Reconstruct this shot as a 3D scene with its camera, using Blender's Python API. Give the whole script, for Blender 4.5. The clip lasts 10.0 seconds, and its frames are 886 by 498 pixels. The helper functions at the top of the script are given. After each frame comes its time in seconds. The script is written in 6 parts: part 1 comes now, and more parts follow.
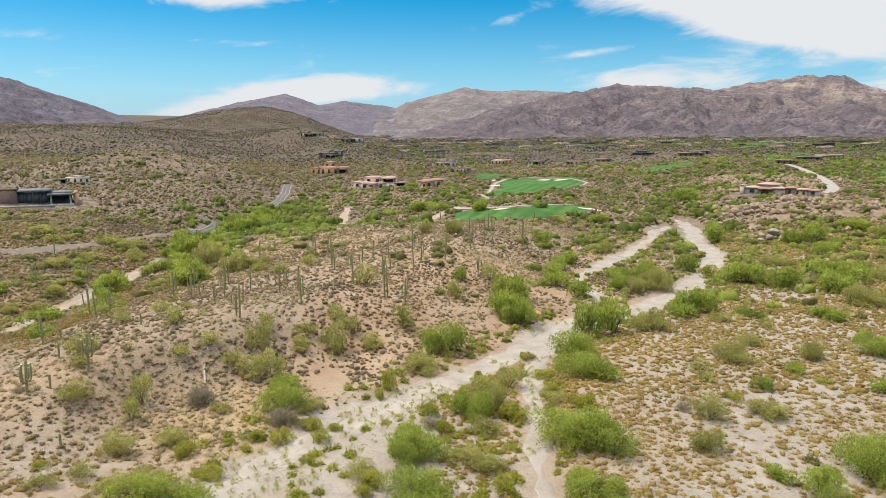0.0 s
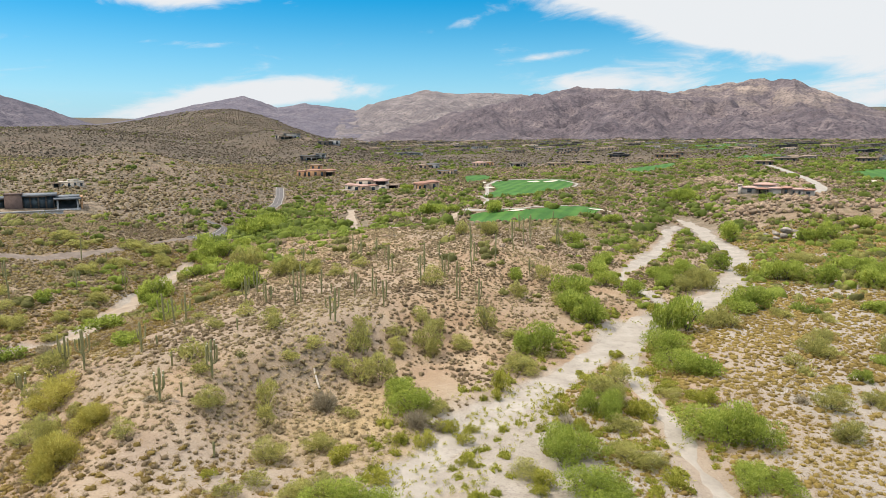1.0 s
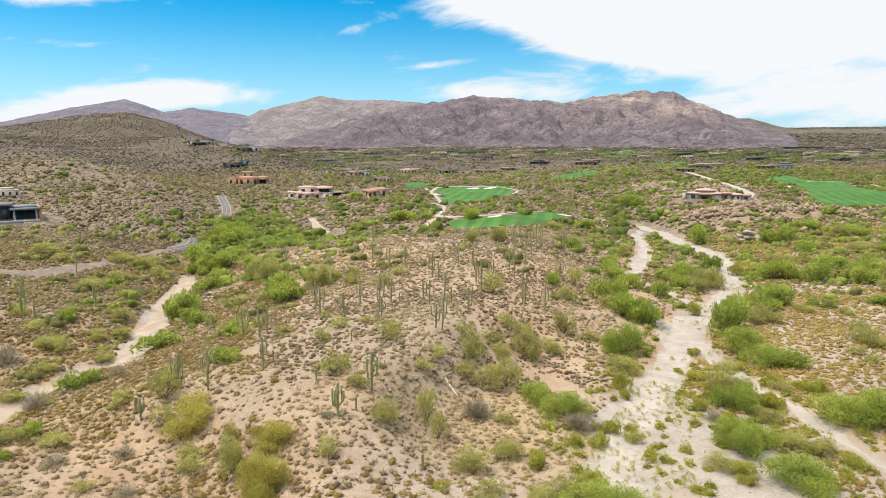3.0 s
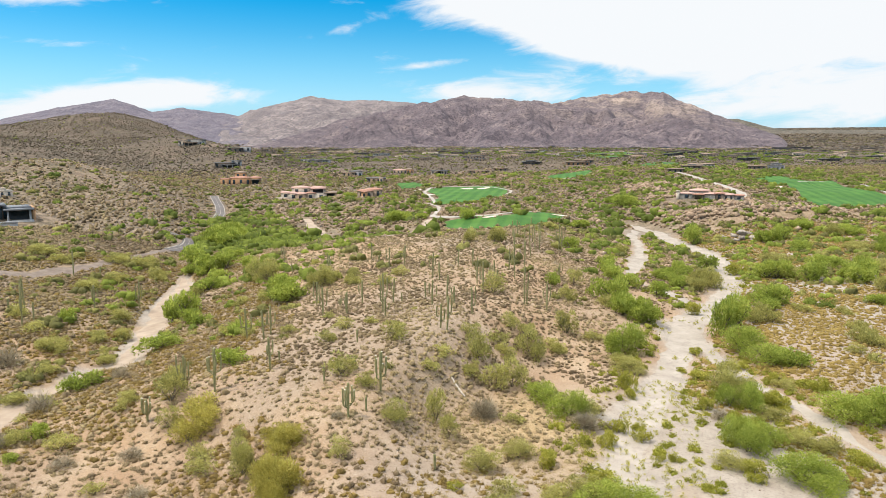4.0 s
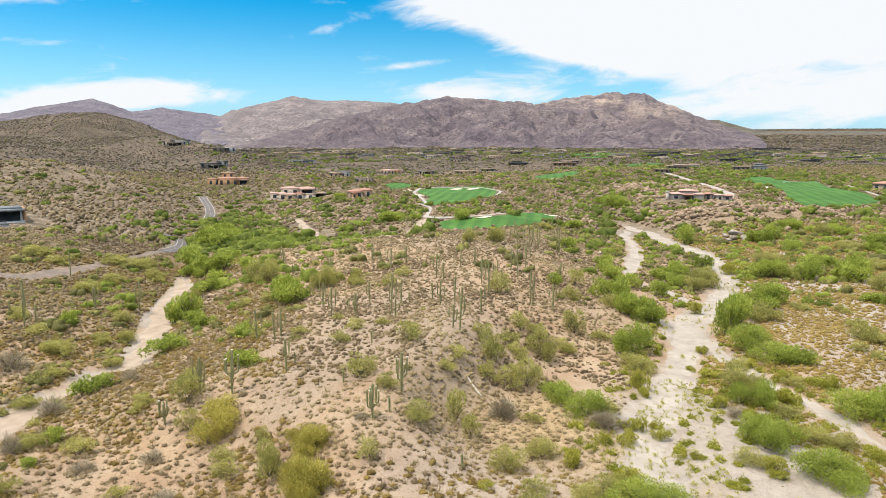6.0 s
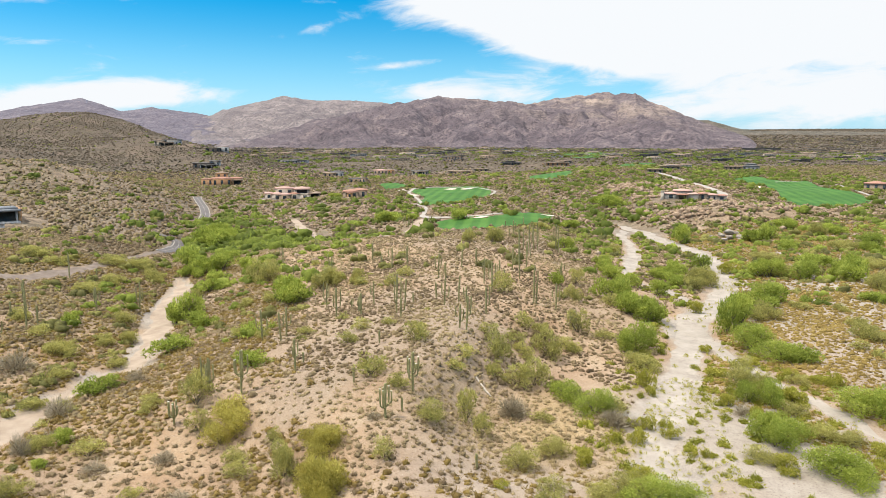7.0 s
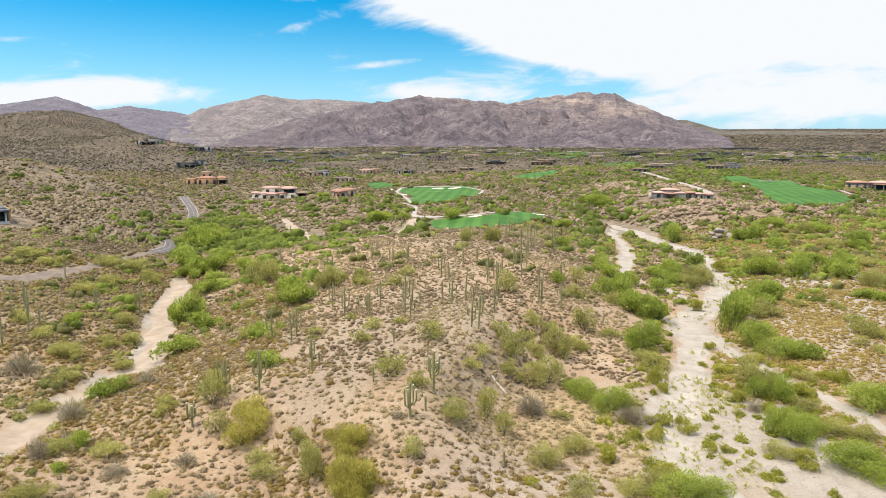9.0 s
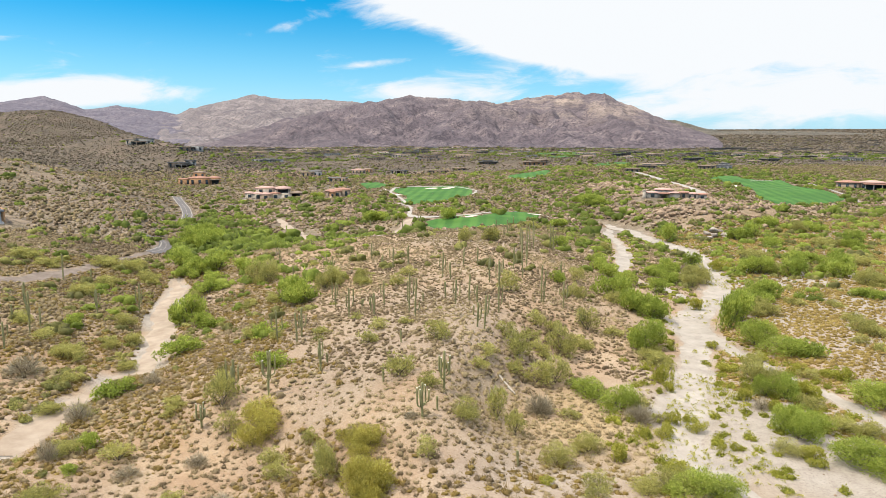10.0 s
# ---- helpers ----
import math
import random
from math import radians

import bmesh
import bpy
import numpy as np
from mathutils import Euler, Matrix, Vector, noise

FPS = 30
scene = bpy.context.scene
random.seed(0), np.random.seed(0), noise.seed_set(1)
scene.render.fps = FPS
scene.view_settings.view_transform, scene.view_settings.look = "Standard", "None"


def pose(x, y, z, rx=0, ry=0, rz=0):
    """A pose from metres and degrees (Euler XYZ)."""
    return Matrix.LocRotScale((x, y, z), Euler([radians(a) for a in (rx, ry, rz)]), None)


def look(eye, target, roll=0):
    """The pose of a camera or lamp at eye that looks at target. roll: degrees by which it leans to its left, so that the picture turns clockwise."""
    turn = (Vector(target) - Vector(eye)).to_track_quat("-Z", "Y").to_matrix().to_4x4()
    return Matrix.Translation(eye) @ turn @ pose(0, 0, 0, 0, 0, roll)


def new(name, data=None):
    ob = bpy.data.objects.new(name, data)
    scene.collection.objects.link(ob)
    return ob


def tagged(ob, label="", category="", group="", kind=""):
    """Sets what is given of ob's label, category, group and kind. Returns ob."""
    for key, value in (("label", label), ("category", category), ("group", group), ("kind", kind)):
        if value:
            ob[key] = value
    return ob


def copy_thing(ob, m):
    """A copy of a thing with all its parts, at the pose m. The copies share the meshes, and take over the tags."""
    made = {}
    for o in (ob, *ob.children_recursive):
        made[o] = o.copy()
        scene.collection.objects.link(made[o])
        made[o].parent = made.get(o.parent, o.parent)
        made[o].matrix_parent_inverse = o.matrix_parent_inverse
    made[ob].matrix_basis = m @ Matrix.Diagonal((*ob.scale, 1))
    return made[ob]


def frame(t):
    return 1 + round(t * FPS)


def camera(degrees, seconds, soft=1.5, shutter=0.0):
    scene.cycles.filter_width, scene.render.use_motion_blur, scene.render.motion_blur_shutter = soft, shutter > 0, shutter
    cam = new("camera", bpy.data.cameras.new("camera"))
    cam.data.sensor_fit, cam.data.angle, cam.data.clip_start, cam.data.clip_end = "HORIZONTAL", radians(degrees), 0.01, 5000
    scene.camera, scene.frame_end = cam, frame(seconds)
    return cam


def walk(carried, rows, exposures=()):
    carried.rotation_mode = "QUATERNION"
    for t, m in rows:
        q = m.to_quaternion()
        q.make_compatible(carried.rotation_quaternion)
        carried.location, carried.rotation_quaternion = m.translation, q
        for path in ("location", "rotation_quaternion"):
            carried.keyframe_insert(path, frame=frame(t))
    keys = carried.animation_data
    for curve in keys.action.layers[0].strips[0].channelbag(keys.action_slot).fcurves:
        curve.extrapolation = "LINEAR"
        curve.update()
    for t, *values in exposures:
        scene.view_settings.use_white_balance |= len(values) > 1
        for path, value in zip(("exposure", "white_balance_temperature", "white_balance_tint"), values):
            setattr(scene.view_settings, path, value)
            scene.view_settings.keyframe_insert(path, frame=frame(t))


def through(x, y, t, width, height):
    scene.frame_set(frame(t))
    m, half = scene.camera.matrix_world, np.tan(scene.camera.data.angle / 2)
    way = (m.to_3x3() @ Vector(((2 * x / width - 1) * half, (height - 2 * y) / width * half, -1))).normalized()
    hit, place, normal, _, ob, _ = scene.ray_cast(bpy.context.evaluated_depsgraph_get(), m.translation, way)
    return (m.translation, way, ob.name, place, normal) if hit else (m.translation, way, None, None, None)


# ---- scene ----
cam = camera(65.1, 10.0, soft=0.6)
METRES, EYE, TILT, LEAN, TURN = 50.0, 35.0, -9.6, 0.0, 0.0
ROWS = [
    (0.0, 0.0, 0.0, 0.0, 0.0, 0.0, 0.0),
    (0.5, -0.0421, 0.0004, -0.0002, -0.28, 0.03, 0.06),
    (1.0, -0.3016, 0.0064, -0.0014, -3.32, 0.18, 0.65),
    (1.5, -0.6274, 0.0344, 0.0038, -8.83, 0.49, 1.36),
    (2.0, -0.7276, 0.0484, 0.0072, -11.24, 0.55, 1.63),
    (2.5, -0.7475, 0.0516, 0.0079, -11.71, 0.56, 1.68),
    (4.0, -0.7932, 0.0596, 0.0091, -12.81, 0.56, 1.82),
    (4.5, -0.8089, 0.0626, 0.0096, -13.16, 0.56, 1.86),
    (5.0, -0.8248, 0.0657, 0.0102, -13.52, 0.56, 1.9),
    (5.5, -0.8411, 0.0689, 0.0108, -13.89, 0.56, 1.94),
    (7.0, -0.8909, 0.0787, 0.0124, -14.98, 0.52, 2.08),
    (7.5, -0.9079, 0.0823, 0.0129, -15.39, 0.5, 2.14),
    (8.0, -0.9246, 0.086, 0.0135, -15.79, 0.47, 2.19),
    (8.5, -0.9415, 0.0898, 0.014, -16.19, 0.45, 2.24),
    (9.0, -0.9583, 0.0938, 0.0147, -16.58, 0.41, 2.29),
    (9.5, -0.9752, 0.0979, 0.0154, -16.99, 0.39, 2.35),
    (10.0, -0.9919, 0.1022, 0.0162, -17.39, 0.37, 2.4),
]
walk(cam, [(t, pose(0, 0, EYE, TILT, LEAN, TURN) @ pose(METRES * x, METRES * y, METRES * z, 90 + pitch, roll, yaw)) for t, x, y, z, yaw, pitch, roll in ROWS],
     [(0.0, 0.48), (0.5, 0.49), (1.0, 0.54), (1.5, 0.62), (2.0, 0.67), (4.0, 0.70), (10.0, 0.72)])

# ---- light ----
SUN_AZ, SUN_EL = -78.0, 62.0  # degrees from the way ahead (right +), and above the ground


def build_world():
    world = bpy.data.worlds.new("sky")
    scene.world = world
    world.use_nodes = True
    nt = world.node_tree
    nt.nodes.clear()
    N, L = nt.nodes.new, nt.links.new

    def calc(op, a, b=None, c=None):
        n = N("ShaderNodeMath")
        n.operation = op
        for k, v in enumerate((a, b, c)):
            if v is None:
                continue
            if isinstance(v, (int, float)):
                n.inputs[k].default_value = v
            else:
                L(v, n.inputs[k])
        return n.outputs[0]

    sky = N("ShaderNodeTexSky")
    sky.sky_type, sky.sun_disc = "NISHITA", False
    sky.sun_elevation, sky.sun_rotation = radians(SUN_EL), radians(SUN_AZ)
    sky.altitude, sky.air_density, sky.dust_density, sky.ozone_density = 800, 1.0, 0.3, 2.0
    hue = N("ShaderNodeHueSaturation")
    hue.inputs["Saturation"].default_value, hue.inputs["Value"].default_value = SKY_SAT, SKY_VALUE
    hue.inputs["Hue"].default_value = 0.490
    L(sky.outputs[0], hue.inputs["Color"])
    co = N("ShaderNodeTexCoord")
    sep = N("ShaderNodeSeparateXYZ")
    L(co.outputs["Generated"], sep.inputs[0])
    az = calc("MULTIPLY", calc("ARCTAN2", sep.outputs[0], sep.outputs[1]), 57.2958)
    el = calc("MULTIPLY", calc("ARCSINE", sep.outputs[2]), 57.2958)
    flat = N("ShaderNodeCombineXYZ")
    L(calc("MULTIPLY", az, 0.16), flat.inputs[0])
    L(calc("MULTIPLY", calc("ADD", el, calc("MULTIPLY", az, -0.06)), 0.55), flat.inputs[1])
    wisp = N("ShaderNodeTexNoise")
    wisp.inputs["Scale"].default_value, wisp.inputs["Detail"].default_value, wisp.inputs["Roughness"].default_value = 1.0, 9.0, 0.62
    wisp.inputs["Distortion"].default_value = 0.5
    L(flat.outputs[0], wisp.inputs["Vector"])
    total = None
    for ca, ce, ra, re, tilt, power in CLOUDS:
        u = calc("DIVIDE", calc("SUBTRACT", az, ca), ra)
        v = calc("DIVIDE", calc("SUBTRACT", calc("SUBTRACT", el, ce), calc("MULTIPLY", calc("SUBTRACT", az, ca), tilt)), re)
        d = calc("ADD", calc("MULTIPLY", u, u), calc("MULTIPLY", v, v))
        one = calc("MULTIPLY", calc("POWER", 2.718, calc("MULTIPLY", d, -1.0)), power)
        total = one if total is None else calc("ADD", total, one)
    # scattered cloud overhead, unseen, added as fill light for the shadows
    high = N("ShaderNodeMapRange")
    high.inputs["From Min"].default_value, high.inputs["From Max"].default_value, high.inputs["To Max"].default_value = 16, 30, 0.95
    L(el, high.inputs["Value"])
    total = calc("ADD", total, high.outputs[0])
    dens = calc("ADD", total, calc("MULTIPLY", calc("SUBTRACT", wisp.outputs[0], 0.5), 2.3))
    ramp = N("ShaderNodeMapRange")
    ramp.interpolation_type = "SMOOTHSTEP"
    ramp.inputs["From Min"].default_value, ramp.inputs["From Max"].default_value = 0.22, 1.08
    L(dens, ramp.inputs["Value"])
    mix = N("ShaderNodeMix")
    mix.data_type = "RGBA"
    L(ramp.outputs[0], mix.inputs["Factor"])
    low = N("ShaderNodeMapRange")
    low.inputs["From Min"].default_value, low.inputs["From Max"].default_value, low.inputs["To Min"].default_value, low.inputs["To Max"].default_value = -1, 8, 0.75, 0
    L(el, low.inputs["Value"])
    pale = N("ShaderNodeMix")
    pale.data_type = "RGBA"
    L(low.outputs[0], pale.inputs["Factor"])
    L(hue.outputs[0], pale.inputs["A"])
    pale.inputs["B"].default_value = (0.65, 3.05, 5.5, 1)
    L(pale.outputs["Result"], mix.inputs["A"])
    # cloud is brightened with elevation, high overhead, to strengthen that fill
    overhead_fill = N("ShaderNodeMapRange")
    overhead_fill.inputs["From Min"].default_value, overhead_fill.inputs["From Max"].default_value, overhead_fill.inputs["To Min"].default_value, overhead_fill.inputs["To Max"].default_value = 16, 45, 1.0, 2.5
    L(el, overhead_fill.inputs["Value"])
    white = N("ShaderNodeVectorMath")
    white.operation = "SCALE"
    white.inputs[0].default_value = CLOUD_COLOUR[:3]
    L(overhead_fill.outputs[0], white.inputs["Scale"])
    L(white.outputs[0], mix.inputs["B"])
    back = N("ShaderNodeBackground")
    back.inputs["Strength"].default_value = SKY_STRENGTH
    L(mix.outputs["Result"], back.inputs["Color"])
    out = N("ShaderNodeOutputWorld")
    L(back.outputs[0], out.inputs["Surface"])


SKY_STRENGTH, SKY_SAT, SKY_VALUE = 0.12, 1.7, 0.75
CLOUD_COLOUR = (4.75, 4.9, 5.05, 1)
# clouds: azimuth, elevation, half width, half height, slope, weight
CLOUDS = [(30, 6.9, 8, 1.5, -0.08, 0.9), (36, 10.5, 13, 4.0, -0.10, 1.0), (23, 9.6, 10, 2.6, -0.18, 1.5), (50, 7, 16, 5.5, 0.0, 1.0), (24, 8.2, 6, 1.6, -0.25, 0.75), (17, 4.0, 6, 1.0, 0.0, 1.15),
          (44, 3.0, 14, 1.3, 0.0, 0.8), (-9.5, 3.3, 6.5, 1.05, 0.03, 1.6), (-17, 2.0, 6, 0.9, 0.1, 1.0), (-17, 9.8, 5.5, 0.85, 0.03, 0.95),
          (-29, 10.3, 7, 0.8, 0.0, 0.8), (5, 8.7, 3.5, 0.5, 0.3, 0.55), (-16, 6.7, 4, 0.35, 0.0, 0.5), (-31, 6.6, 4, 0.5, 0.0, 0.5), (12, 6.1, 4, 0.3, 0.15, 0.5), (16, 10.8, 6, 1.0, 0.1, 0.6)]
build_world()
sun_data = bpy.data.lights.new("sun", "SUN")
sun_data.energy, sun_data.angle, sun_data.color = 3.1, radians(1.2), (1.0, 0.93, 0.80)
sun = new("sun", sun_data)
away = Vector((math.sin(radians(SUN_AZ)) * math.cos(radians(SUN_EL)), math.cos(radians(SUN_AZ)) * math.cos(radians(SUN_EL)), math.sin(radians(SUN_EL))))
sun.matrix_world = look(away * 300, (0, 0, 0))

# ---- materials ----
def material(name, rough=0.9):
    mat = bpy.data.materials.new(name)
    mat.use_nodes = True
    nt = mat.node_tree
    bsdf = nt.nodes["Principled BSDF"]
    bsdf.inputs["Roughness"].default_value = rough
    bsdf.inputs["Specular IOR Level"].default_value = 0.2
    return mat, nt, bsdf


def noise_node(nt, scale, detail=4.0, rough=0.55, vector=None):
    n = nt.nodes.new("ShaderNodeTexNoise")
    n.inputs["Scale"].default_value, n.inputs["Detail"].default_value, n.inputs["Roughness"].default_value = scale, detail, rough
    if vector is not None:
        nt.links.new(vector, n.inputs["Vector"])
    return n.outputs[0]


def ramp_node(nt, fac, stops):
    n = nt.nodes.new("ShaderNodeValToRGB")
    r = n.color_ramp
    while len(r.elements) < len(stops):
        r.elements.new(0.5)
    for e, (p, c) in zip(r.elements, stops):
        e.position, e.color = p, (*c, 1) if len(c) == 3 else c
    nt.links.new(fac, n.inputs[0])
    return n.outputs[0]


def mix_node(nt, fac, a, b, mode="MIX"):
    n = nt.nodes.new("ShaderNodeMix")
    n.data_type, n.blend_type = "RGBA", mode
    for key, v in (("Factor", fac), ("A", a), ("B", b)):
        if isinstance(v, (int, float)):
            n.inputs[key].default_value = v
        elif isinstance(v, tuple):
            n.inputs[key].default_value = (*v, 1)
        else:
            nt.links.new(v, n.inputs[key])
    return n.outputs["Result"]


def map_node(nt, v, a, b, c=0.0, d=1.0):
    n = nt.nodes.new("ShaderNodeMapRange")
    for key, val in (("From Min", a), ("From Max", b), ("To Min", c), ("To Max", d)):
        n.inputs[key].default_value = val
    nt.links.new(v, n.inputs["Value"])
    return n.outputs[0]


def math_node(nt, op, a, b):
    n = nt.nodes.new("ShaderNodeMath")
    n.operation = op
    for k, v in enumerate((a, b)):
        if isinstance(v, (int, float)):
            n.inputs[k].default_value = v
        else:
            nt.links.new(v, n.inputs[k])
    return n.outputs[0]


def place_of(nt):
    return nt.nodes.new("ShaderNodeNewGeometry").outputs["Position"]


def attribute(nt, name):
    n = nt.nodes.new("ShaderNodeAttribute")
    n.attribute_name = name
    return n.outputs["Fac"]


def bump_node(nt, bsdf, h, strength, dist):
    n = nt.nodes.new("ShaderNodeBump")
    n.inputs["Strength"].default_value, n.inputs["Distance"].default_value = strength, dist
    nt.links.new(h, n.inputs["Height"])
    nt.links.new(n.outputs[0], bsdf.inputs["Normal"])


def sand_colour(nt, pos):
    c = ramp_node(nt, noise_node(nt, 0.35, 5, 0.6, pos), [(0.3, (0.232, 0.200, 0.167)), (0.55, (0.300, 0.263, 0.224)), (0.75, (0.348, 0.311, 0.268))])
    c = mix_node(nt, map_node(nt, noise_node(nt, 0.9, 6, 0.75, pos), 0.52, 0.62, 0, 0.6), c, (0.205, 0.173, 0.147))
    return mix_node(nt, map_node(nt, noise_node(nt, 5.0, 3, 0.7, pos), 0.5, 0.72, 0, 0.55), c, (0.288, 0.245, 0.202))


def ground_material():
    mat, nt, bsdf = material("desert_ground", 0.95)
    pos = place_of(nt)
    big, mid, fine = noise_node(nt, 0.035, 5, 0.55, pos), noise_node(nt, 0.22, 5, 0.6, pos), noise_node(nt, 2.6, 4, 0.7, pos)
    soil = ramp_node(nt, mid, [(0.30, (0.235, 0.140, 0.078)), (0.5, (0.305, 0.202, 0.118)), (0.70, (0.365, 0.270, 0.172))])
    gravel = ramp_node(nt, fine, [(0.3, (0.165, 0.122, 0.088)), (0.55, (0.250, 0.195, 0.145)), (0.75, (0.350, 0.287, 0.222))])
    c = mix_node(nt, map_node(nt, big, 0.42, 0.60, 0.15, 0.75), soil, gravel)
    c = mix_node(nt, map_node(nt, fine, 0.52, 0.72, 0, 0.45), c, (0.173, 0.119, 0.079))
    dry = ramp_node(nt, noise_node(nt, 1.2, 5, 0.7, pos), [(0.35, (0.238, 0.158, 0.072)), (0.65, (0.360, 0.266, 0.144))])
    c = mix_node(nt, attribute(nt, "straw"), c, dry)
    c = mix_node(nt, attribute(nt, "sand"), c, sand_colour(nt, pos))
    # pebbles
    peb = nt.nodes.new("ShaderNodeTexVoronoi")
    peb.inputs["Scale"].default_value = 3.2
    nt.links.new(pos, peb.inputs["Vector"])
    tone = ramp_node(nt, peb.outputs["Color"], [(0.2, (0.144, 0.104, 0.072)), (0.5, (0.274, 0.216, 0.166)), (0.8, (0.403, 0.346, 0.288))])
    c = mix_node(nt, math_node(nt, "MULTIPLY", map_node(nt, peb.outputs["Distance"], 0.12, 0.24, 0.75, 0), map_node(nt, mid, 0.38, 0.6)), c, tone)
    # brush too small and far to stand as shrubs
    v = nt.nodes.new("ShaderNodeTexVoronoi")
    v.inputs["Scale"].default_value = 0.55
    nt.links.new(pos, v.inputs["Vector"])
    dots = map_node(nt, v.outputs["Distance"], 0.28, 0.75, 0.9, 0)
    brush = ramp_node(nt, noise_node(nt, 0.09, 4, 0.6, pos), [(0.38, (0.078, 0.055, 0.036)), (0.52, (0.092, 0.075, 0.040)), (0.66, (0.098, 0.100, 0.036))])
    speck = map_node(nt, noise_node(nt, 0.3, 6, 0.88, pos), 0.45, 0.57)
    c = mix_node(nt, attribute(nt, "cover"), c, mix_node(nt, speck, (0.080, 0.060, 0.041), (0.245, 0.186, 0.132)))
    c = mix_node(nt, map_node(nt, attribute(nt, "brush"), 0.80, 0.87, 0, 0.88), c, mix_node(nt, speck, (0.044, 0.033, 0.026), (0.118, 0.086, 0.064)))
    c = mix_node(nt, math_node(nt, "MULTIPLY", math_node(nt, "MULTIPLY", dots, 0.75), attribute(nt, "brush")), c, brush)
    # stony and overgrown stretches of the far slopes
    mottle = noise_node(nt, 0.045, 7, 0.68, pos)
    c = mix_node(nt, math_node(nt, "MULTIPLY", map_node(nt, mottle, 0.50, 0.62, 0, 0.75), map_node(nt, attribute(nt, "brush"), 0.6, 0.85)), c, (0.060, 0.046, 0.034))
    c = mix_node(nt, math_node(nt, "MULTIPLY", map_node(nt, mottle, 0.46, 0.36, 0, 0.6), map_node(nt, attribute(nt, "brush"), 0.6, 0.85)), c, (0.168, 0.120, 0.088))
    # twigs, chips and dry litter
    litter = noise_node(nt, 5.5, 3, 0.75, pos)
    c = mix_node(nt, map_node(nt, litter, 0.56, 0.66, 0, 0.6), c, (0.115, 0.083, 0.060))
    c = mix_node(nt, math_node(nt, "MULTIPLY", map_node(nt, litter, 0.40, 0.32, 0, 0.5), map_node(nt, attribute(nt, "brush"), 0.55, 0.84, 1, 0.1)), c, (0.40, 0.345, 0.285))
    nt.links.new(c, bsdf.inputs["Base Color"])
    bump_node(nt, bsdf, litter, 0.7, 0.16)
    return mat


def plain_material(name, a, b, scale, rough=0.9, bump=0.0, dist=0.02, metal=0.0):
    mat, nt, bsdf = material(name, rough)
    tex = nt.nodes.new("ShaderNodeTexCoord").outputs["Object"]
    n = noise_node(nt, scale, 5, 0.6, tex)
    nt.links.new(ramp_node(nt, n, [(0.35, a), (0.65, b)]), bsdf.inputs["Base Color"])
    bsdf.inputs["Metallic"].default_value = metal
    if bump:
        bump_node(nt, bsdf, n, bump, dist)
    return mat


def sand_material():
    mat, nt, bsdf = material("wash_sand", 0.95)
    pos = place_of(nt)
    nt.links.new(sand_colour(nt, pos), bsdf.inputs["Base Color"])
    bump_node(nt, bsdf, noise_node(nt, 1.6, 5, 0.65, pos), 0.45, 0.15)
    return mat


def rock_material(name, dark, mid, light, scale, bare=None):
    mat, nt, bsdf = material(name, 0.95)
    pos = place_of(nt)
    n = noise_node(nt, scale, 8, 0.68, pos)
    c = ramp_node(nt, n, [(0.32, dark), (0.5, mid), (0.68, light)])
    spot = noise_node(nt, scale * 9, 3, 0.7, pos)
    c = mix_node(nt, map_node(nt, spot, 0.48, 0.58, 0, 0.85), c, dark)
    c = mix_node(nt, map_node(nt, noise_node(nt, scale * 14, 3, 0.7, pos), 0.55, 0.65, 0, 0.5), c, light)
    # pale bare rock high on the right, its sunlit tone painted in too
    if bare:
        sep = nt.nodes.new("ShaderNodeSeparateXYZ")
        nt.links.new(pos, sep.inputs[0])
        up = math_node(nt, "MULTIPLY", map_node(nt, sep.outputs[2], 70, 190), map_node(nt, sep.outputs[0], 600, 1150))
        patchy = map_node(nt, noise_node(nt, scale * 0.55, 6, 0.62, pos), 0.44, 0.60, 0.05, 0.95)
        c = mix_node(nt, math_node(nt, "MULTIPLY", math_node(nt, "MULTIPLY", up, patchy), map_node(nt, spot, 0.45, 0.60, 1.0, 0.35)), c, bare)
    nt.links.new(c, bsdf.inputs["Base Color"])
    bump_node(nt, bsdf, n, 0.8, 0.25 / scale)
    return mat


def leaf_material(name, dark, mid, light, through=0.35):
    mat, nt, bsdf = material(name, 0.75)
    info = nt.nodes.new("ShaderNodeObjectInfo").outputs["Random"]
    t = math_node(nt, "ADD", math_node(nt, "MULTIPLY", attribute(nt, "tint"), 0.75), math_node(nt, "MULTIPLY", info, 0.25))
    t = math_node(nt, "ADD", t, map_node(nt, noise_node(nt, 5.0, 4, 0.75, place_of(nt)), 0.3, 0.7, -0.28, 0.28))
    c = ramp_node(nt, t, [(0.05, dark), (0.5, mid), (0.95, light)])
    nt.links.new(c, bsdf.inputs["Base Color"])
    tr = nt.nodes.new("ShaderNodeBsdfTranslucent")
    nt.links.new(c, tr.inputs["Color"])
    mx = nt.nodes.new("ShaderNodeMixShader")
    mx.inputs[0].default_value = through
    nt.links.new(bsdf.outputs[0], mx.inputs[1])
    nt.links.new(tr.outputs[0], mx.inputs[2])
    nt.links.new(mx.outputs[0], nt.nodes["Material Output"].inputs["Surface"])
    return mat


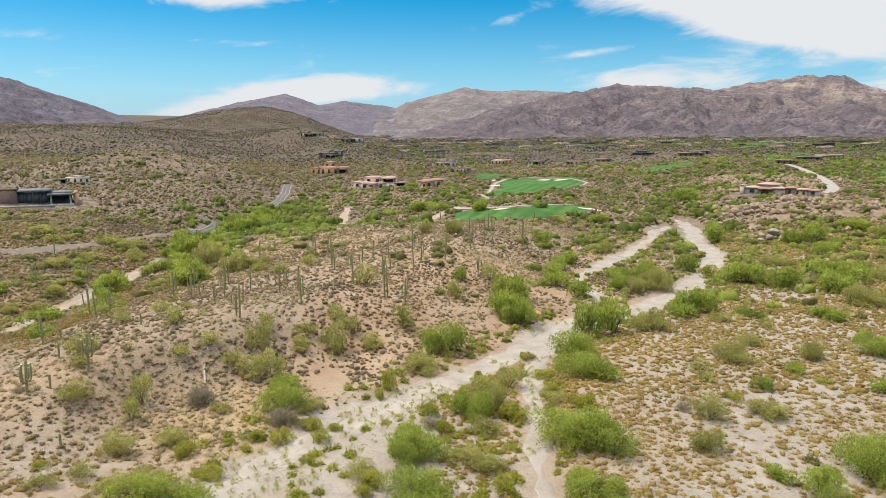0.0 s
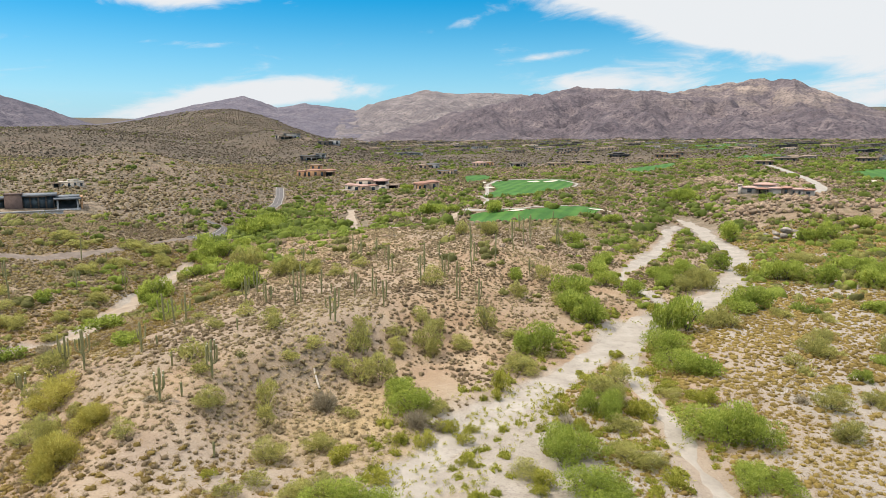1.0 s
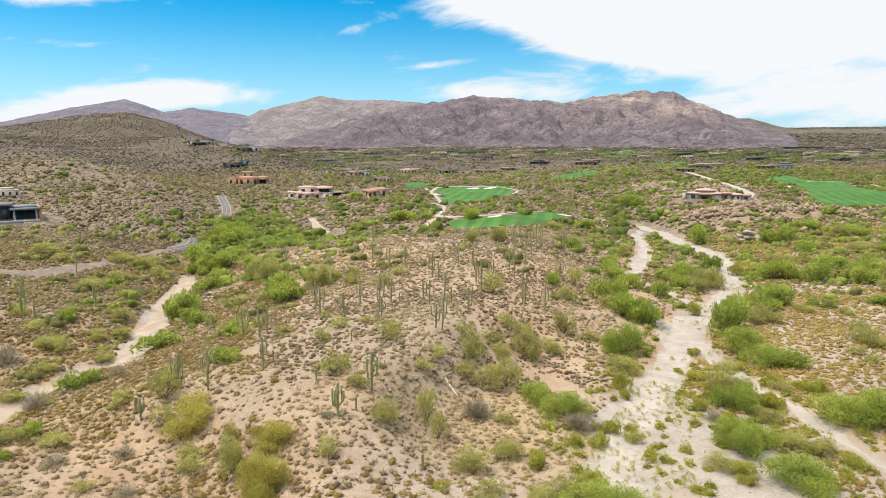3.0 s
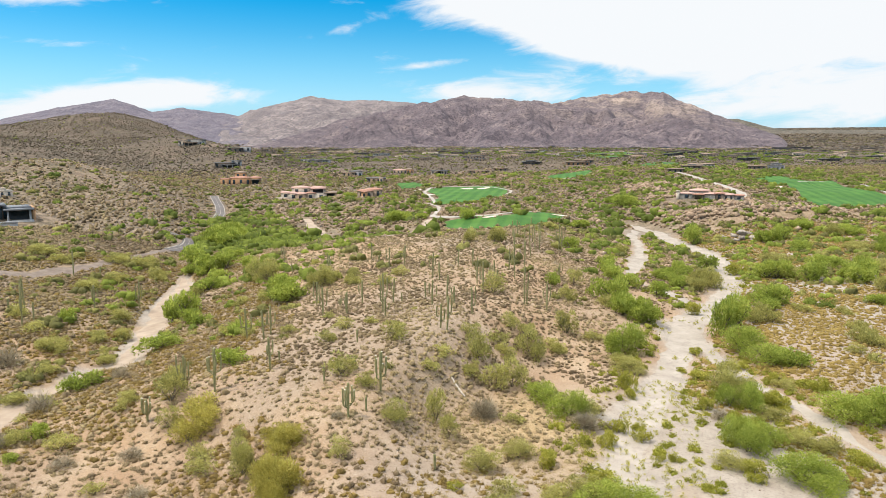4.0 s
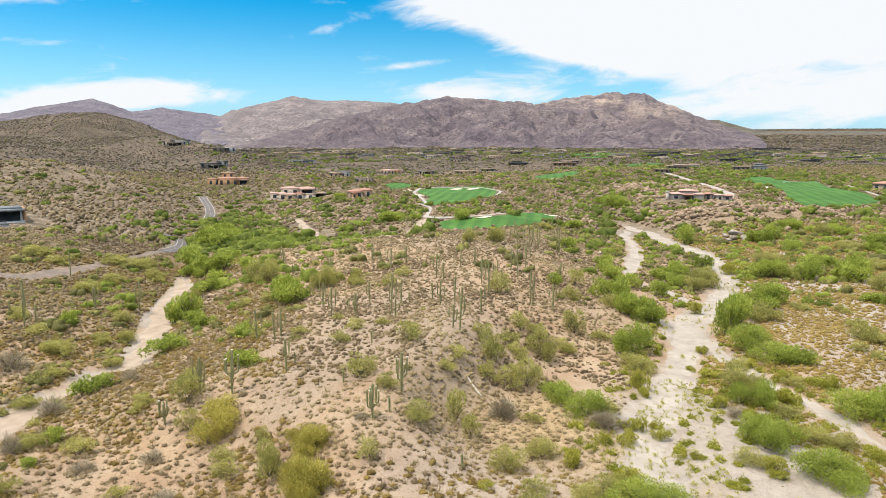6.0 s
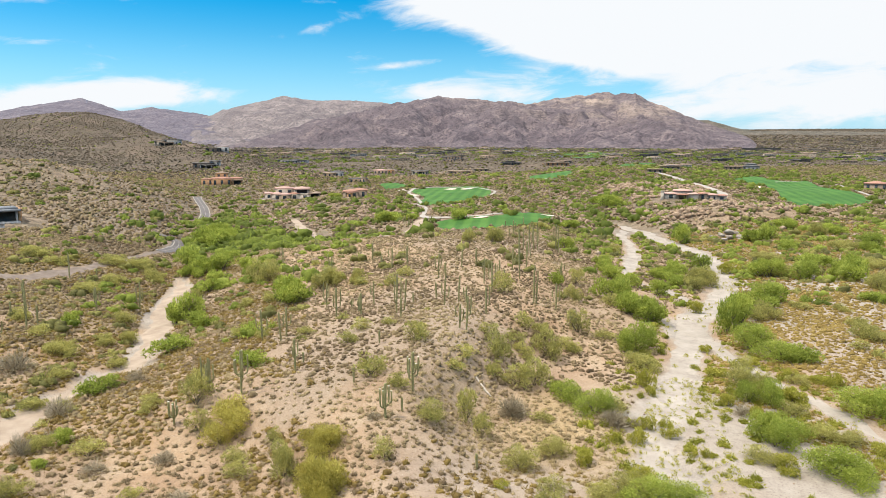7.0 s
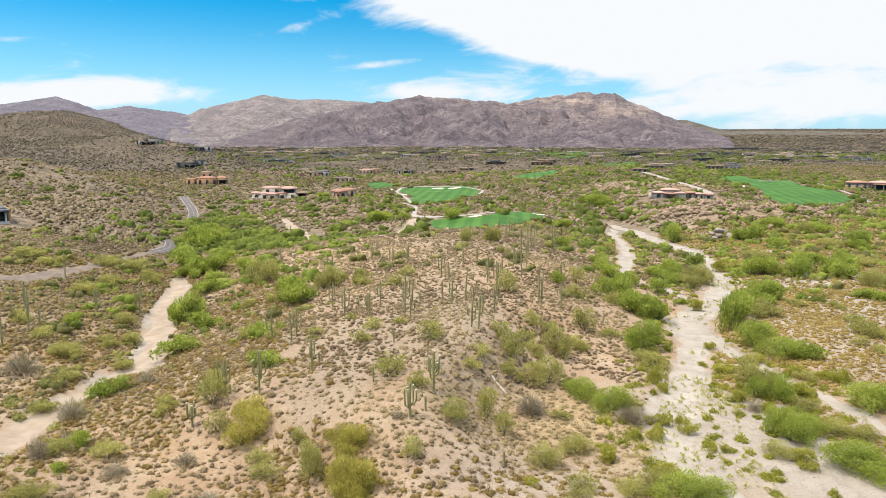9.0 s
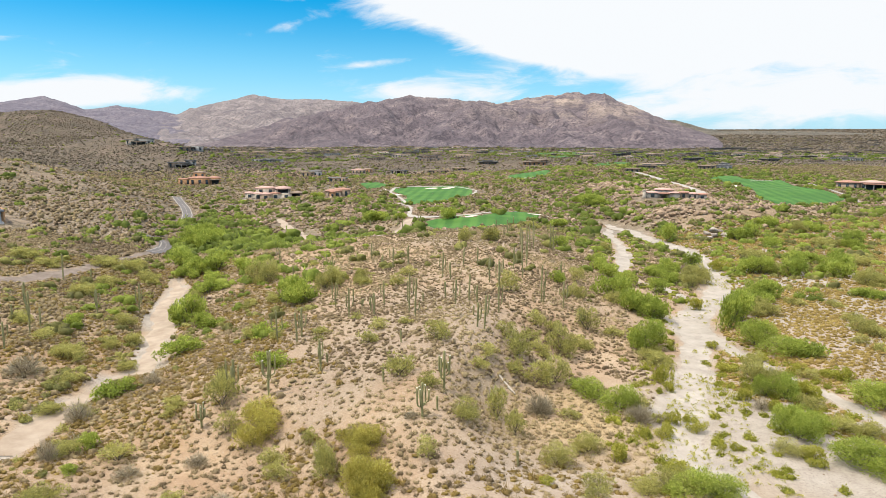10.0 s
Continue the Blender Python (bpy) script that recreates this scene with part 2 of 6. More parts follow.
def turf_material():
    mat, nt, bsdf = material("mown_turf", 0.9)
    pos = place_of(nt)
    sep = nt.nodes.new("ShaderNodeSeparateXYZ")
    nt.links.new(pos, sep.inputs[0])
    band = math_node(nt, "SINE", math_node(nt, "ADD", math_node(nt, "MULTIPLY", sep.outputs[0], 1.3), math_node(nt, "MULTIPLY", sep.outputs[1], -0.55)), 0)
    base = ramp_node(nt, noise_node(nt, 0.2, 4, 0.6, pos), [(0.35, (0.024, 0.080, 0.012)), (0.65, (0.041, 0.118, 0.018))])
    c = mix_node(nt, map_node(nt, band, -0.5, 0.5, 0, 0.30), base, (0.11, 0.215, 0.035))
    c = mix_node(nt, map_node(nt, noise_node(nt, 0.06, 3, 0.5, pos), 0.42, 0.62, 0, 0.5), c, (0.020, 0.070, 0.012))
    c = mix_node(nt, map_node(nt, noise_node(nt, 1.5, 4, 0.7, pos), 0.45, 0.7, 0, 0.35), c, (0.085, 0.130, 0.030))
    nt.links.new(c, bsdf.inputs["Base Color"])
    return mat


M_GROUND, M_SAND, M_TURF = ground_material(), sand_material(), turf_material()
M_ASPHALT = plain_material("worn_asphalt", (0.096, 0.085, 0.082), (0.128, 0.114, 0.110), 0.6)
M_TRACK = plain_material("pale_dirt", (0.235, 0.178, 0.130), (0.318, 0.255, 0.196), 0.5, bump=0.3, dist=0.1)
M_LINE = plain_material("road_paint", (0.24, 0.215, 0.185), (0.32, 0.29, 0.25), 2.0)
M_CONCRETE = plain_material("pale_concrete", (0.250, 0.222, 0.190), (0.315, 0.285, 0.250), 0.7)
M_BUNKER = plain_material("bunker_sand", (0.440, 0.376, 0.288), (0.528, 0.464, 0.376), 0.7)
# bluish haze of the distance is mixed into these four mountain colours
M_MOUNT_DARK = rock_material("dark_mountain", (0.048, 0.039, 0.047), (0.108, 0.085, 0.093), (0.196, 0.154, 0.150), 0.014, (0.33, 0.255, 0.205))
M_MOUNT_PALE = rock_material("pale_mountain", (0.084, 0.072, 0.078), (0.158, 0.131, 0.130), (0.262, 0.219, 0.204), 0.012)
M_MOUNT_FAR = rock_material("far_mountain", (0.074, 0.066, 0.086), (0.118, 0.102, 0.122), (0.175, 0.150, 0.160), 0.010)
M_MOUNT_LEFT = rock_material("purple_mountain", (0.046, 0.041, 0.056), (0.094, 0.081, 0.100), (0.160, 0.137, 0.148), 0.014)
M_RISE = rock_material("far_brushland", (0.045, 0.042, 0.032), (0.098, 0.084, 0.064), (0.185, 0.150, 0.122), 0.016)
M_BOULDER = rock_material("granite", (0.13, 0.085, 0.056), (0.28, 0.196, 0.130), (0.43, 0.332, 0.240), 0.5)
M_GREEN = leaf_material("mesquite_leaf", (0.142, 0.178, 0.034), (0.290, 0.340, 0.058), (0.485, 0.515, 0.112), 0.6)
M_OLIVE = leaf_material("palo_verde_twigs", (0.165, 0.158, 0.054), (0.340, 0.318, 0.094), (0.56, 0.515, 0.175), 0.56)
M_BROOM = leaf_material("golden_broom_twigs", (0.190, 0.165, 0.040), (0.390, 0.340, 0.072), (0.62, 0.54, 0.145), 0.55)
M_BRUSH = leaf_material("bursage_twigs", (0.148, 0.104, 0.060), (0.268, 0.200, 0.108), (0.415, 0.328, 0.165), 0.35)
M_GREY = leaf_material("grey_twigs", (0.19, 0.150, 0.095), (0.33, 0.275, 0.185), (0.48, 0.42, 0.30), 0.3)
M_BARK = plain_material("grey_brown_bark", (0.09, 0.07, 0.05), (0.17, 0.14, 0.10), 6, bump=0.4)
M_CACTUS = plain_material("saguaro_skin", (0.178, 0.168, 0.074), (0.298, 0.274, 0.128), 1.5, 0.7)
M_LIME = leaf_material("brittlebush_leaf", (0.20, 0.205, 0.030), (0.34, 0.33, 0.05), (0.48, 0.44, 0.10), 0.5)
M_GOLD = leaf_material("golden_brush_twigs", (0.148, 0.098, 0.030), (0.260, 0.180, 0.052), (0.375, 0.278, 0.085), 0.32)
M_BLOSSOM = plain_material("cactus_blossom", (0.6, 0.57, 0.45), (0.75, 0.72, 0.62), 9)
M_GRAVEL = plain_material("road_gravel", (0.125, 0.096, 0.078), (0.190, 0.150, 0.122), 0.8, bump=0.3, dist=0.1)
M_PALE_ROCK = rock_material("pale_granite", (0.15, 0.122, 0.100), (0.30, 0.252, 0.208), (0.42, 0.37, 0.315), 0.9)
M_DEADWOOD = plain_material("bleached_wood", (0.25, 0.21, 0.17), (0.40, 0.35, 0.29), 3, bump=0.4)
M_STUCCO_TAN = plain_material("tan_stucco", (0.272, 0.200, 0.144), (0.320, 0.240, 0.176), 0.8)
M_STUCCO_CREAM = plain_material("cream_stucco", (0.400, 0.335, 0.268), (0.465, 0.398, 0.328), 0.8)
M_STUCCO_ORANGE = plain_material("terracotta_stucco", (0.315, 0.176, 0.090), (0.375, 0.225, 0.124), 0.8)
M_STUCCO_DARK = plain_material("dark_stucco", (0.09, 0.075, 0.065), (0.13, 0.11, 0.095), 0.8)
M_STUCCO_GREY = plain_material("grey_stucco", (0.26, 0.25, 0.24), (0.34, 0.33, 0.32), 0.8)
M_BROWN_BLOCK = plain_material("brown_block", (0.10, 0.066, 0.055), (0.14, 0.095, 0.08), 1.5)
M_TILE_RED = plain_material("red_clay_tile", (0.27, 0.138, 0.098), (0.36, 0.205, 0.150), 1.6, bump=0.5, dist=0.1)
M_TILE_PINK = plain_material("faded_pink_tile", (0.35, 0.215, 0.175), (0.43, 0.285, 0.240), 1.6, bump=0.5, dist=0.1)
M_ROOF_BROWN = plain_material("brown_roofing", (0.20, 0.145, 0.105), (0.27, 0.20, 0.15), 0.9)
M_ROOF_GREY = plain_material("pale_grey_roofing", (0.13, 0.135, 0.145), (0.18, 0.185, 0.195), 0.9)
M_ROOF_DARK = plain_material("dark_roofing", (0.085, 0.08, 0.08), (0.13, 0.125, 0.12), 0.9)
M_FRAME = plain_material("bronze_frame", (0.07, 0.055, 0.045), (0.10, 0.08, 0.065), 3, 0.5)
M_GLASS = plain_material("dark_window_glass", (0.040, 0.055, 0.065), (0.065, 0.085, 0.098), 0.3, 0.05)
M_SHADE = plain_material("porch_shade_wall", (0.03, 0.028, 0.026), (0.06, 0.055, 0.05), 1.0, 0.3)
M_HILL = leaf_material("hillside_brush", (0.085, 0.065, 0.043), (0.145, 0.110, 0.072), (0.235, 0.185, 0.118), 0.15)

# ---- shape of the land ----

def smooth(a, b, v):
    u = np.clip((v - a) / (b - a), 0, 1)
    return u * u * (3 - 2 * u)


def lattice(ix, iy, seed):
    h = np.sin(ix * 127.1 + iy * 311.7 + seed * 74.7) * 43758.5453
    return h - np.floor(h)


def vnoise(x, y, size, seed=0):
    """Smooth value noise, -1 to 1, with lumps of that size in metres."""
    x, y = x / size, y / size
    ix, iy = np.floor(x), np.floor(y)
    fx, fy = x - ix, y - iy
    fx, fy = fx * fx * (3 - 2 * fx), fy * fy * (3 - 2 * fy)
    a, b = lattice(ix, iy, seed), lattice(ix + 1, iy, seed)
    c, d = lattice(ix, iy + 1, seed), lattice(ix + 1, iy + 1, seed)
    return (a + (b - a) * fx + (c - a + (a - b - c + d) * fx) * fy) * 2 - 1


def fractal(x, y, size, seed=0, octaves=4, gain=0.5):
    total, amp = 0, 1
    for k in range(octaves):
        total = total + amp * vnoise(x + 13.7 * k, y - 7.3 * k, size / 2 ** k, seed + k)
        amp *= gain
    return total


def along(x, y, line):
    """Distance to a polyline of (x, y, value...), its side (left +), and the values there."""
    x, y = np.asarray(x, float), np.asarray(y, float)
    best = np.full(x.shape, 1e9)
    side = np.ones(x.shape)
    vals = [np.zeros(x.shape) for _ in line[0][2:]]
    for p, q in zip(line, line[1:]):
        dx, dy = q[0] - p[0], q[1] - p[1]
        u = np.clip(((x - p[0]) * dx + (y - p[1]) * dy) / (dx * dx + dy * dy), 0, 1)
        d = np.hypot(x - p[0] - u * dx, y - p[1] - u * dy)
        near = d < best
        best = np.where(near, d, best)
        side = np.where(near, np.sign(dx * (y - p[1]) - dy * (x - p[0])), side)
        vals = [np.where(near, a + (b - a) * u, v) for v, a, b in zip(vals, p[2:], q[2:])]
    return best, side, vals


def bump(x, y, cx, cy, rx, ry, turn=0.0):
    c, s = math.cos(math.radians(turn)), math.sin(math.radians(turn))
    u, v = (x - cx) * c + (y - cy) * s, (y - cy) * c - (x - cx) * s
    return np.exp(-(u / rx) ** 2 - (v / ry) ** 2)


# crest of the saguaro ridge: x, y, rise, reach to its left, reach to its right
RIDGE = [(-30, 36, 3, 9, 16), (-36.5, 47, 2.3, 5, 9), (-35, 56, 3.4, 9.6, 7.6), (-31.9, 64, 4.2, 30, 4.6), (-23.4, 78, 5.2, 32, 8.5), (-15.9, 95, 5.1, 37, 17), (-9, 112, 5.3, 50, 20), (-0.7, 132, 6.3, 64, 20), (9.4, 150, 6, 53, 22), (13.7, 166, 4.6, 34, 26), (17.9, 180, 3.6, 26, 26)]
# the sandy beds: x, y, half width
WASH = [(73.9, 218.28, 0.85), (73, 208.02, 2.6), (67.92, 188.39, 2.8), (62.26, 169.44, 2.7), (60.28, 158.97, 2.31), (59.1, 148.93, 2.09), (55.24, 139.34, 1.91), (50.76, 130.93, 1.99), (46.14, 123.37, 1.87), (42.1, 116.48, 2.18), (37.26, 110.26, 2.17), (32.24, 104.51, 2.86), (26.58, 98.75, 2.66), (21.68, 94.35, 3.01), (17.48, 90.86, 3.26), (14.29, 86.38, 3.32), (8.32, 78.22, 1.99), (3.03, 71.8, 2.2), (-2.87, 64.93, 2.2), (-7.8, 59.32, 2.02), (-11.3, 54.61, 2.04), (-13.74, 50.48, 2.12), (-18, 30, 2.16)]
WASH_ISLE = [(63.66, 192.5, 1.6), (55.11, 178.2, 1.68), (49.74, 166.07, 1.04), (43.04, 151.98, 1.6), (38.14, 143.67, 1.33), (34, 137.35, 1.58), (30.82, 131.85, 1.27), (27.62, 126.98, 1.05), (24.34, 123.08, 0.53), (24.22, 117.79, 0.4), (24.61, 109.57, 0.28), (24.21, 103.27, 0.44), (24.85, 100.1, 0.37)]
WASH_RIGHT = [(14.84, 86.39, 2.38), (11.79, 79, 1.33), (10.07, 71.66, 1.21), (8.63, 64.61, 0.82), (7.96, 58.88, 0.95), (7.63, 54.2, 1), (7.3, 50.19, 0.92), (7.05, 45.59, 1.01), (5, 30, 1.6)]
WASH_LEFT = [(-58.68, 141.38, 0.65), (-58.03, 133.76, 1.82), (-58.45, 127.6, 1.9), (-58.63, 122.9, 1.79), (-59.58, 118.52, 1.73), (-58.9, 110.78, 2.19), (-59, 104.34, 1.72), (-58.97, 98.56, 1.71), (-58.79, 92.99, 1.56), (-58.89, 89.38, 1.55), (-62.36, 87.79, 0.87), (-63.4, 83.01, 0.86), (-65.17, 77.73, 1.24), (-66.37, 74.83, 1.46), (-67.16, 71.63, 1.47), (-67.75, 68.21, 1.56)]


def height(x, y):
    x, y = np.asarray(x, float), np.asarray(y, float)
    far = np.maximum(y - 205, 0)
    z = 10.0 - 1.0 * smooth(55, 110, y) + 6.3 * (1 - np.exp(-far / 170)) + 0.003 * np.maximum(y - 900, 0) + 0.031 * np.maximum(np.hypot(x, y) - 1950, 0)
    # the right-hand flats climb slowly
    z += 1.4 * smooth(14, 50, x - 0.25 * y) * smooth(40, 90, y) + 1.6 * smooth(72, 88, x) * smooth(140, 175, y)
    z += 2.5 * smooth(110, 200, x) * smooth(130, 240, y)
    # the green valley on the left
    z -= 1.3 * bump(x, y, -58, 100, 14, 60, 0) + 2.2 * bump(x, y, -50, 235, 22, 60, 0)
    # hillside behind the modern house
    side = np.maximum(-62 - x - 0.10 * np.maximum(y - 190, 0), 0)
    climb = smooth(70, 115, y) * (1 - 0.75 * smooth(230, 330, y))
    z += climb * (6.5 * (1 - np.exp(-side / 18)) + 0.03 * side) + 1.2 * bump(x, y, -112, 190, 24, 20)
    # the rocky spur and the hill
    z += 10 * bump(x, y, -126, 302, 32, 40, -20) + 6 * bump(x, y, -190, 330, 70, 60)
    z += 45 * bump(x, y, -240, 965, 100, 190, 0) + 20 * bump(x, y, -120, 640, 45, 120, 25) + 6 * bump(x, y, -70, 500, 40, 60)
    z += 8 * bump(x, y, -330, 820, 110, 220, 10) + 23 * bump(x, y, -500, 760, 200, 260, 0)
    z += 14 * bump(x, y, -290, 560, 110, 120, 0) + 6 * bump(x, y, -95, 900, 60, 120)
    z -= 2.2 * bump(x, y, -30, 318, 26, 24)
    # rock knolls on the right
    z += 3.2 * bump(x, y, 106, 222, 26, 26) + 1.8 * bump(x, y, 122, 275, 40, 30) + 3.0 * bump(x, y, 92, 190, 12, 14) + 2.5 * bump(x, y, 120, 190, 22, 10)
    z += 3.0 * bump(x, y, 165, 360, 40, 30)
    # pads of the golf holes
    z += 4.6 * bump(x, y, 22, 204, 32, 20, 0) + 1.0 * bump(x, y, 0, 285, 30, 30) + 3.0 * bump(x, y, 150, 512, 40, 40)
    # the wash leaves through a dip beyond the bend, and the draws on the left
    z -= 2.6 * bump(x, y, 74, 216, 11, 26, -10) + 1.2 * bump(x, y, 88, 212, 8, 8) + 1.3 * bump(x, y, -76, 131, 9, 16) + 0.7 * bump(x, y, 21, 138, 7, 12)
    z += 0.6 * bump(x, y, 44, 198, 9, 12) + 0.5 * bump(x, y, 31, 78, 6, 6) + 0.5 * bump(x, y, 23, 97, 5, 5)
    d, s, (rise, left, right) = along(x, y, RIDGE)
    reach = np.where(s > 0, left, right)
    u = d / reach
    z += rise * np.exp(-(u ** 2.2) * 1.4)
    for line, depth in ((WASH, 0.5), (WASH_ISLE, 0.3), (WASH_RIGHT, 0.3), (WASH_LEFT, 0.5)):
        d, s, (half,) = along(x, y, line)
        z -= depth * (1 - smooth(0.8, 2.2, d / half))
    calm = smooth(2, 9, along(x, y, WASH)[0])
    z += calm * (0.35 * fractal(x, y, 22, 3) + 0.10 * vnoise(x, y, 3.1, 9)) * (1 + np.minimum(far / 300, 3))
    return z

# ---- land ----
def spaced(low, high, step, first, last, growth):
    mids = np.arange(low, high + step / 2, step)
    up, v, s = [], high, step
    while v < last:
        s *= growth
        v += s
        up.append(v)
    down, v, s = [], low, step
    while v > first:
        s *= growth
        v -= s
        down.append(v)
    return np.array(down[::-1] + list(mids) + up)


def mesh_of(name, verts, faces, mats, attrs=None, smooth_faces=False):
    """A mesh from arrays: verts (n, 3), faces (m, 3) or (m, 4)."""
    verts, faces = np.asarray(verts, np.float32), np.asarray(faces, np.int32)
    me = bpy.data.meshes.new(name)
    k = faces.shape[1]
    me.vertices.add(len(verts))
    me.vertices.foreach_set("co", verts.ravel())
    me.loops.add(faces.size)
    me.loops.foreach_set("vertex_index", faces.ravel())
    me.polygons.add(len(faces))
    me.polygons.foreach_set("loop_start", np.arange(len(faces), dtype=np.int32) * k)
    if smooth_faces:
        me.polygons.foreach_set("use_smooth", np.ones(len(faces), bool))
    for m in mats if isinstance(mats, (list, tuple)) else [mats]:
        me.materials.append(m)
    for key, values in (attrs or {}).items():
        me.attributes.new(key, "FLOAT", "POINT").data.foreach_set("value", np.asarray(values, np.float32))
    me.update(calc_edges=True)
    return me


def grid_faces(rows, cols):
    i = np.arange((rows - 1) * cols).reshape(rows - 1, cols)[:, :-1].ravel()
    return np.stack([i, i + 1, i + cols + 1, i + cols], 1)


GX = spaced(-96, 120, 1.35, -4800, 4800, 1.05)
GY = spaced(34, 235, 1.35, -2500, 4850, 1.045)
gx, gy = np.meshgrid(GX, GY)
gz = height(gx, gy)


def ground_z(x, y):
    """The height of the ground sheet."""
    x, y = np.asarray(x, float), np.asarray(y, float)
    i = np.clip(np.searchsorted(GX, x) - 1, 0, len(GX) - 2)
    j = np.clip(np.searchsorted(GY, y) - 1, 0, len(GY) - 2)
    u, v = (x - GX[i]) / (GX[i + 1] - GX[i]), (y - GY[j]) / (GY[j + 1] - GY[j])
    return (gz[j, i] * (1 - u) + gz[j, i + 1] * u) * (1 - v) + (gz[j + 1, i] * (1 - u) + gz[j + 1, i + 1] * u) * v


def wash_distance(x, y):
    """How far off the nearest bed's edge is (inside: minus)."""
    best = np.full(np.shape(x), 1e9)
    for line in (WASH, WASH_ISLE, WASH_RIGHT, WASH_LEFT):
        d, _, (half,) = along(x, y, line)
        best = np.minimum(best, d - half)
    return best


def build_ground():
    x, y = gx.ravel(), gy.ravel()
    off = wash_distance(x, y) + 1.6 * fractal(x, y, 6, 21)
    sand = 1 - smooth(-0.6, 1.2, off)
    # trodden and washed-out flats on the right bank, and bare ground on the ridge's nose
    sand = np.maximum(sand, (0.55 + 0.35 * smooth(0.0, 0.6, fractal(x, y, 9, 31))) * smooth(8, 16, x - 0.42 * np.maximum(y - 60, 0)) * (1 - smooth(120, 170, y)))
    sand = np.maximum(sand, np.clip(0.9 * bump(x, y, 0, 49, 9, 15) + 0.9 * bump(x, y, -7, 52, 7, 13) + 0.65 * bump(x, y, -28, 47, 9, 6), 0, 0.88))
    straw = np.clip(bump(x, y, -17, 58, 9, 8) + 0.8 * bump(x, y, -13, 52, 8, 5), 0, 1) * smooth(-0.6, 0.5, fractal(x, y, 3, 41) + 0.3)
    brush = np.clip(smooth(110, 240, y) * 0.8 + smooth(300, 700, y) * 0.15, 0, 0.95)
    cover = np.clip(0.65 * smooth(140, 200, y) + 0.2 * smooth(230, 330, y) + 0.1 * smooth(330, 500, y) + 0.55 * smooth(-55, -72, x) * smooth(90, 130, y), 0, 0.95)
    me = mesh_of("ground", np.stack([x, y, gz.ravel()], 1), grid_faces(len(GY), len(GX)), M_GROUND, {"sand": sand, "straw": straw, "brush": brush, "cover": cover}, True)
    tagged(new("ground", me), "dry desert ground of pinkish soil and gravel", "ground", kind="structure")


build_ground()


def ribbon(name, line, lift, mat, label, category, ragged=0.0, cross=6, step=1.5, wide=1.0, side=0.0):
    """A strip that lies on the ground along a line of (x, y, half width)."""
    pts = np.array(line, float)
    seg = np.hypot(*np.diff(pts[:, :2], axis=0).T)
    s = np.concatenate([[0], np.cumsum(seg)])
    n = max(int(s[-1] / step), 4)
    q = np.linspace(0, s[-1], n)
    c = [np.interp(q, s, pts[:, k]) for k in range(3)]
    for _ in range(3):  # round the corners
        for k in range(3):
            c[k][1:-1] = 0.25 * c[k][:-2] + 0.5 * c[k][1:-1] + 0.25 * c[k][2:]
    tx, ty = np.gradient(c[0]), np.gradient(c[1])
    ln = np.hypot(tx, ty)
    nx, ny = -ty / ln, tx / ln
    rows = []
    for u in np.linspace(-1, 1, cross + 1):
        jag = ragged * (fractal(q * 1.0 + 40 * (u > 0), q * 0 + 7, 5, 51) * 0.6 + vnoise(q, q * 0, 1.7, 52) * 0.3) * abs(u)
        w = (c[2] * wide * u + side) + np.sign(u) * jag
        x, y = c[0] + nx * w, c[1] + ny * w
        rows.append(np.stack([x, y, ground_z(x, y) + lift - (0.09 if ragged > 1 else 0.0) * (abs(u) > 0.99)], 1))
    v = np.array(rows)
    me = mesh_of(name, v.reshape(-1, 3), grid_faces(cross + 1, n), mat, smooth_faces=True)
    return tagged(new(name, me), label, category, kind="structure")


for k, line in enumerate((WASH, WASH_ISLE, WASH_RIGHT, WASH_LEFT)):
    ribbon("sandy_wash", line, 0.03 + 0.012 * k, M_TRACK if line is WASH_LEFT else M_SAND, "dry wash bed of pale sand", "wash", 1.1, 8, 0.8, 0.86)


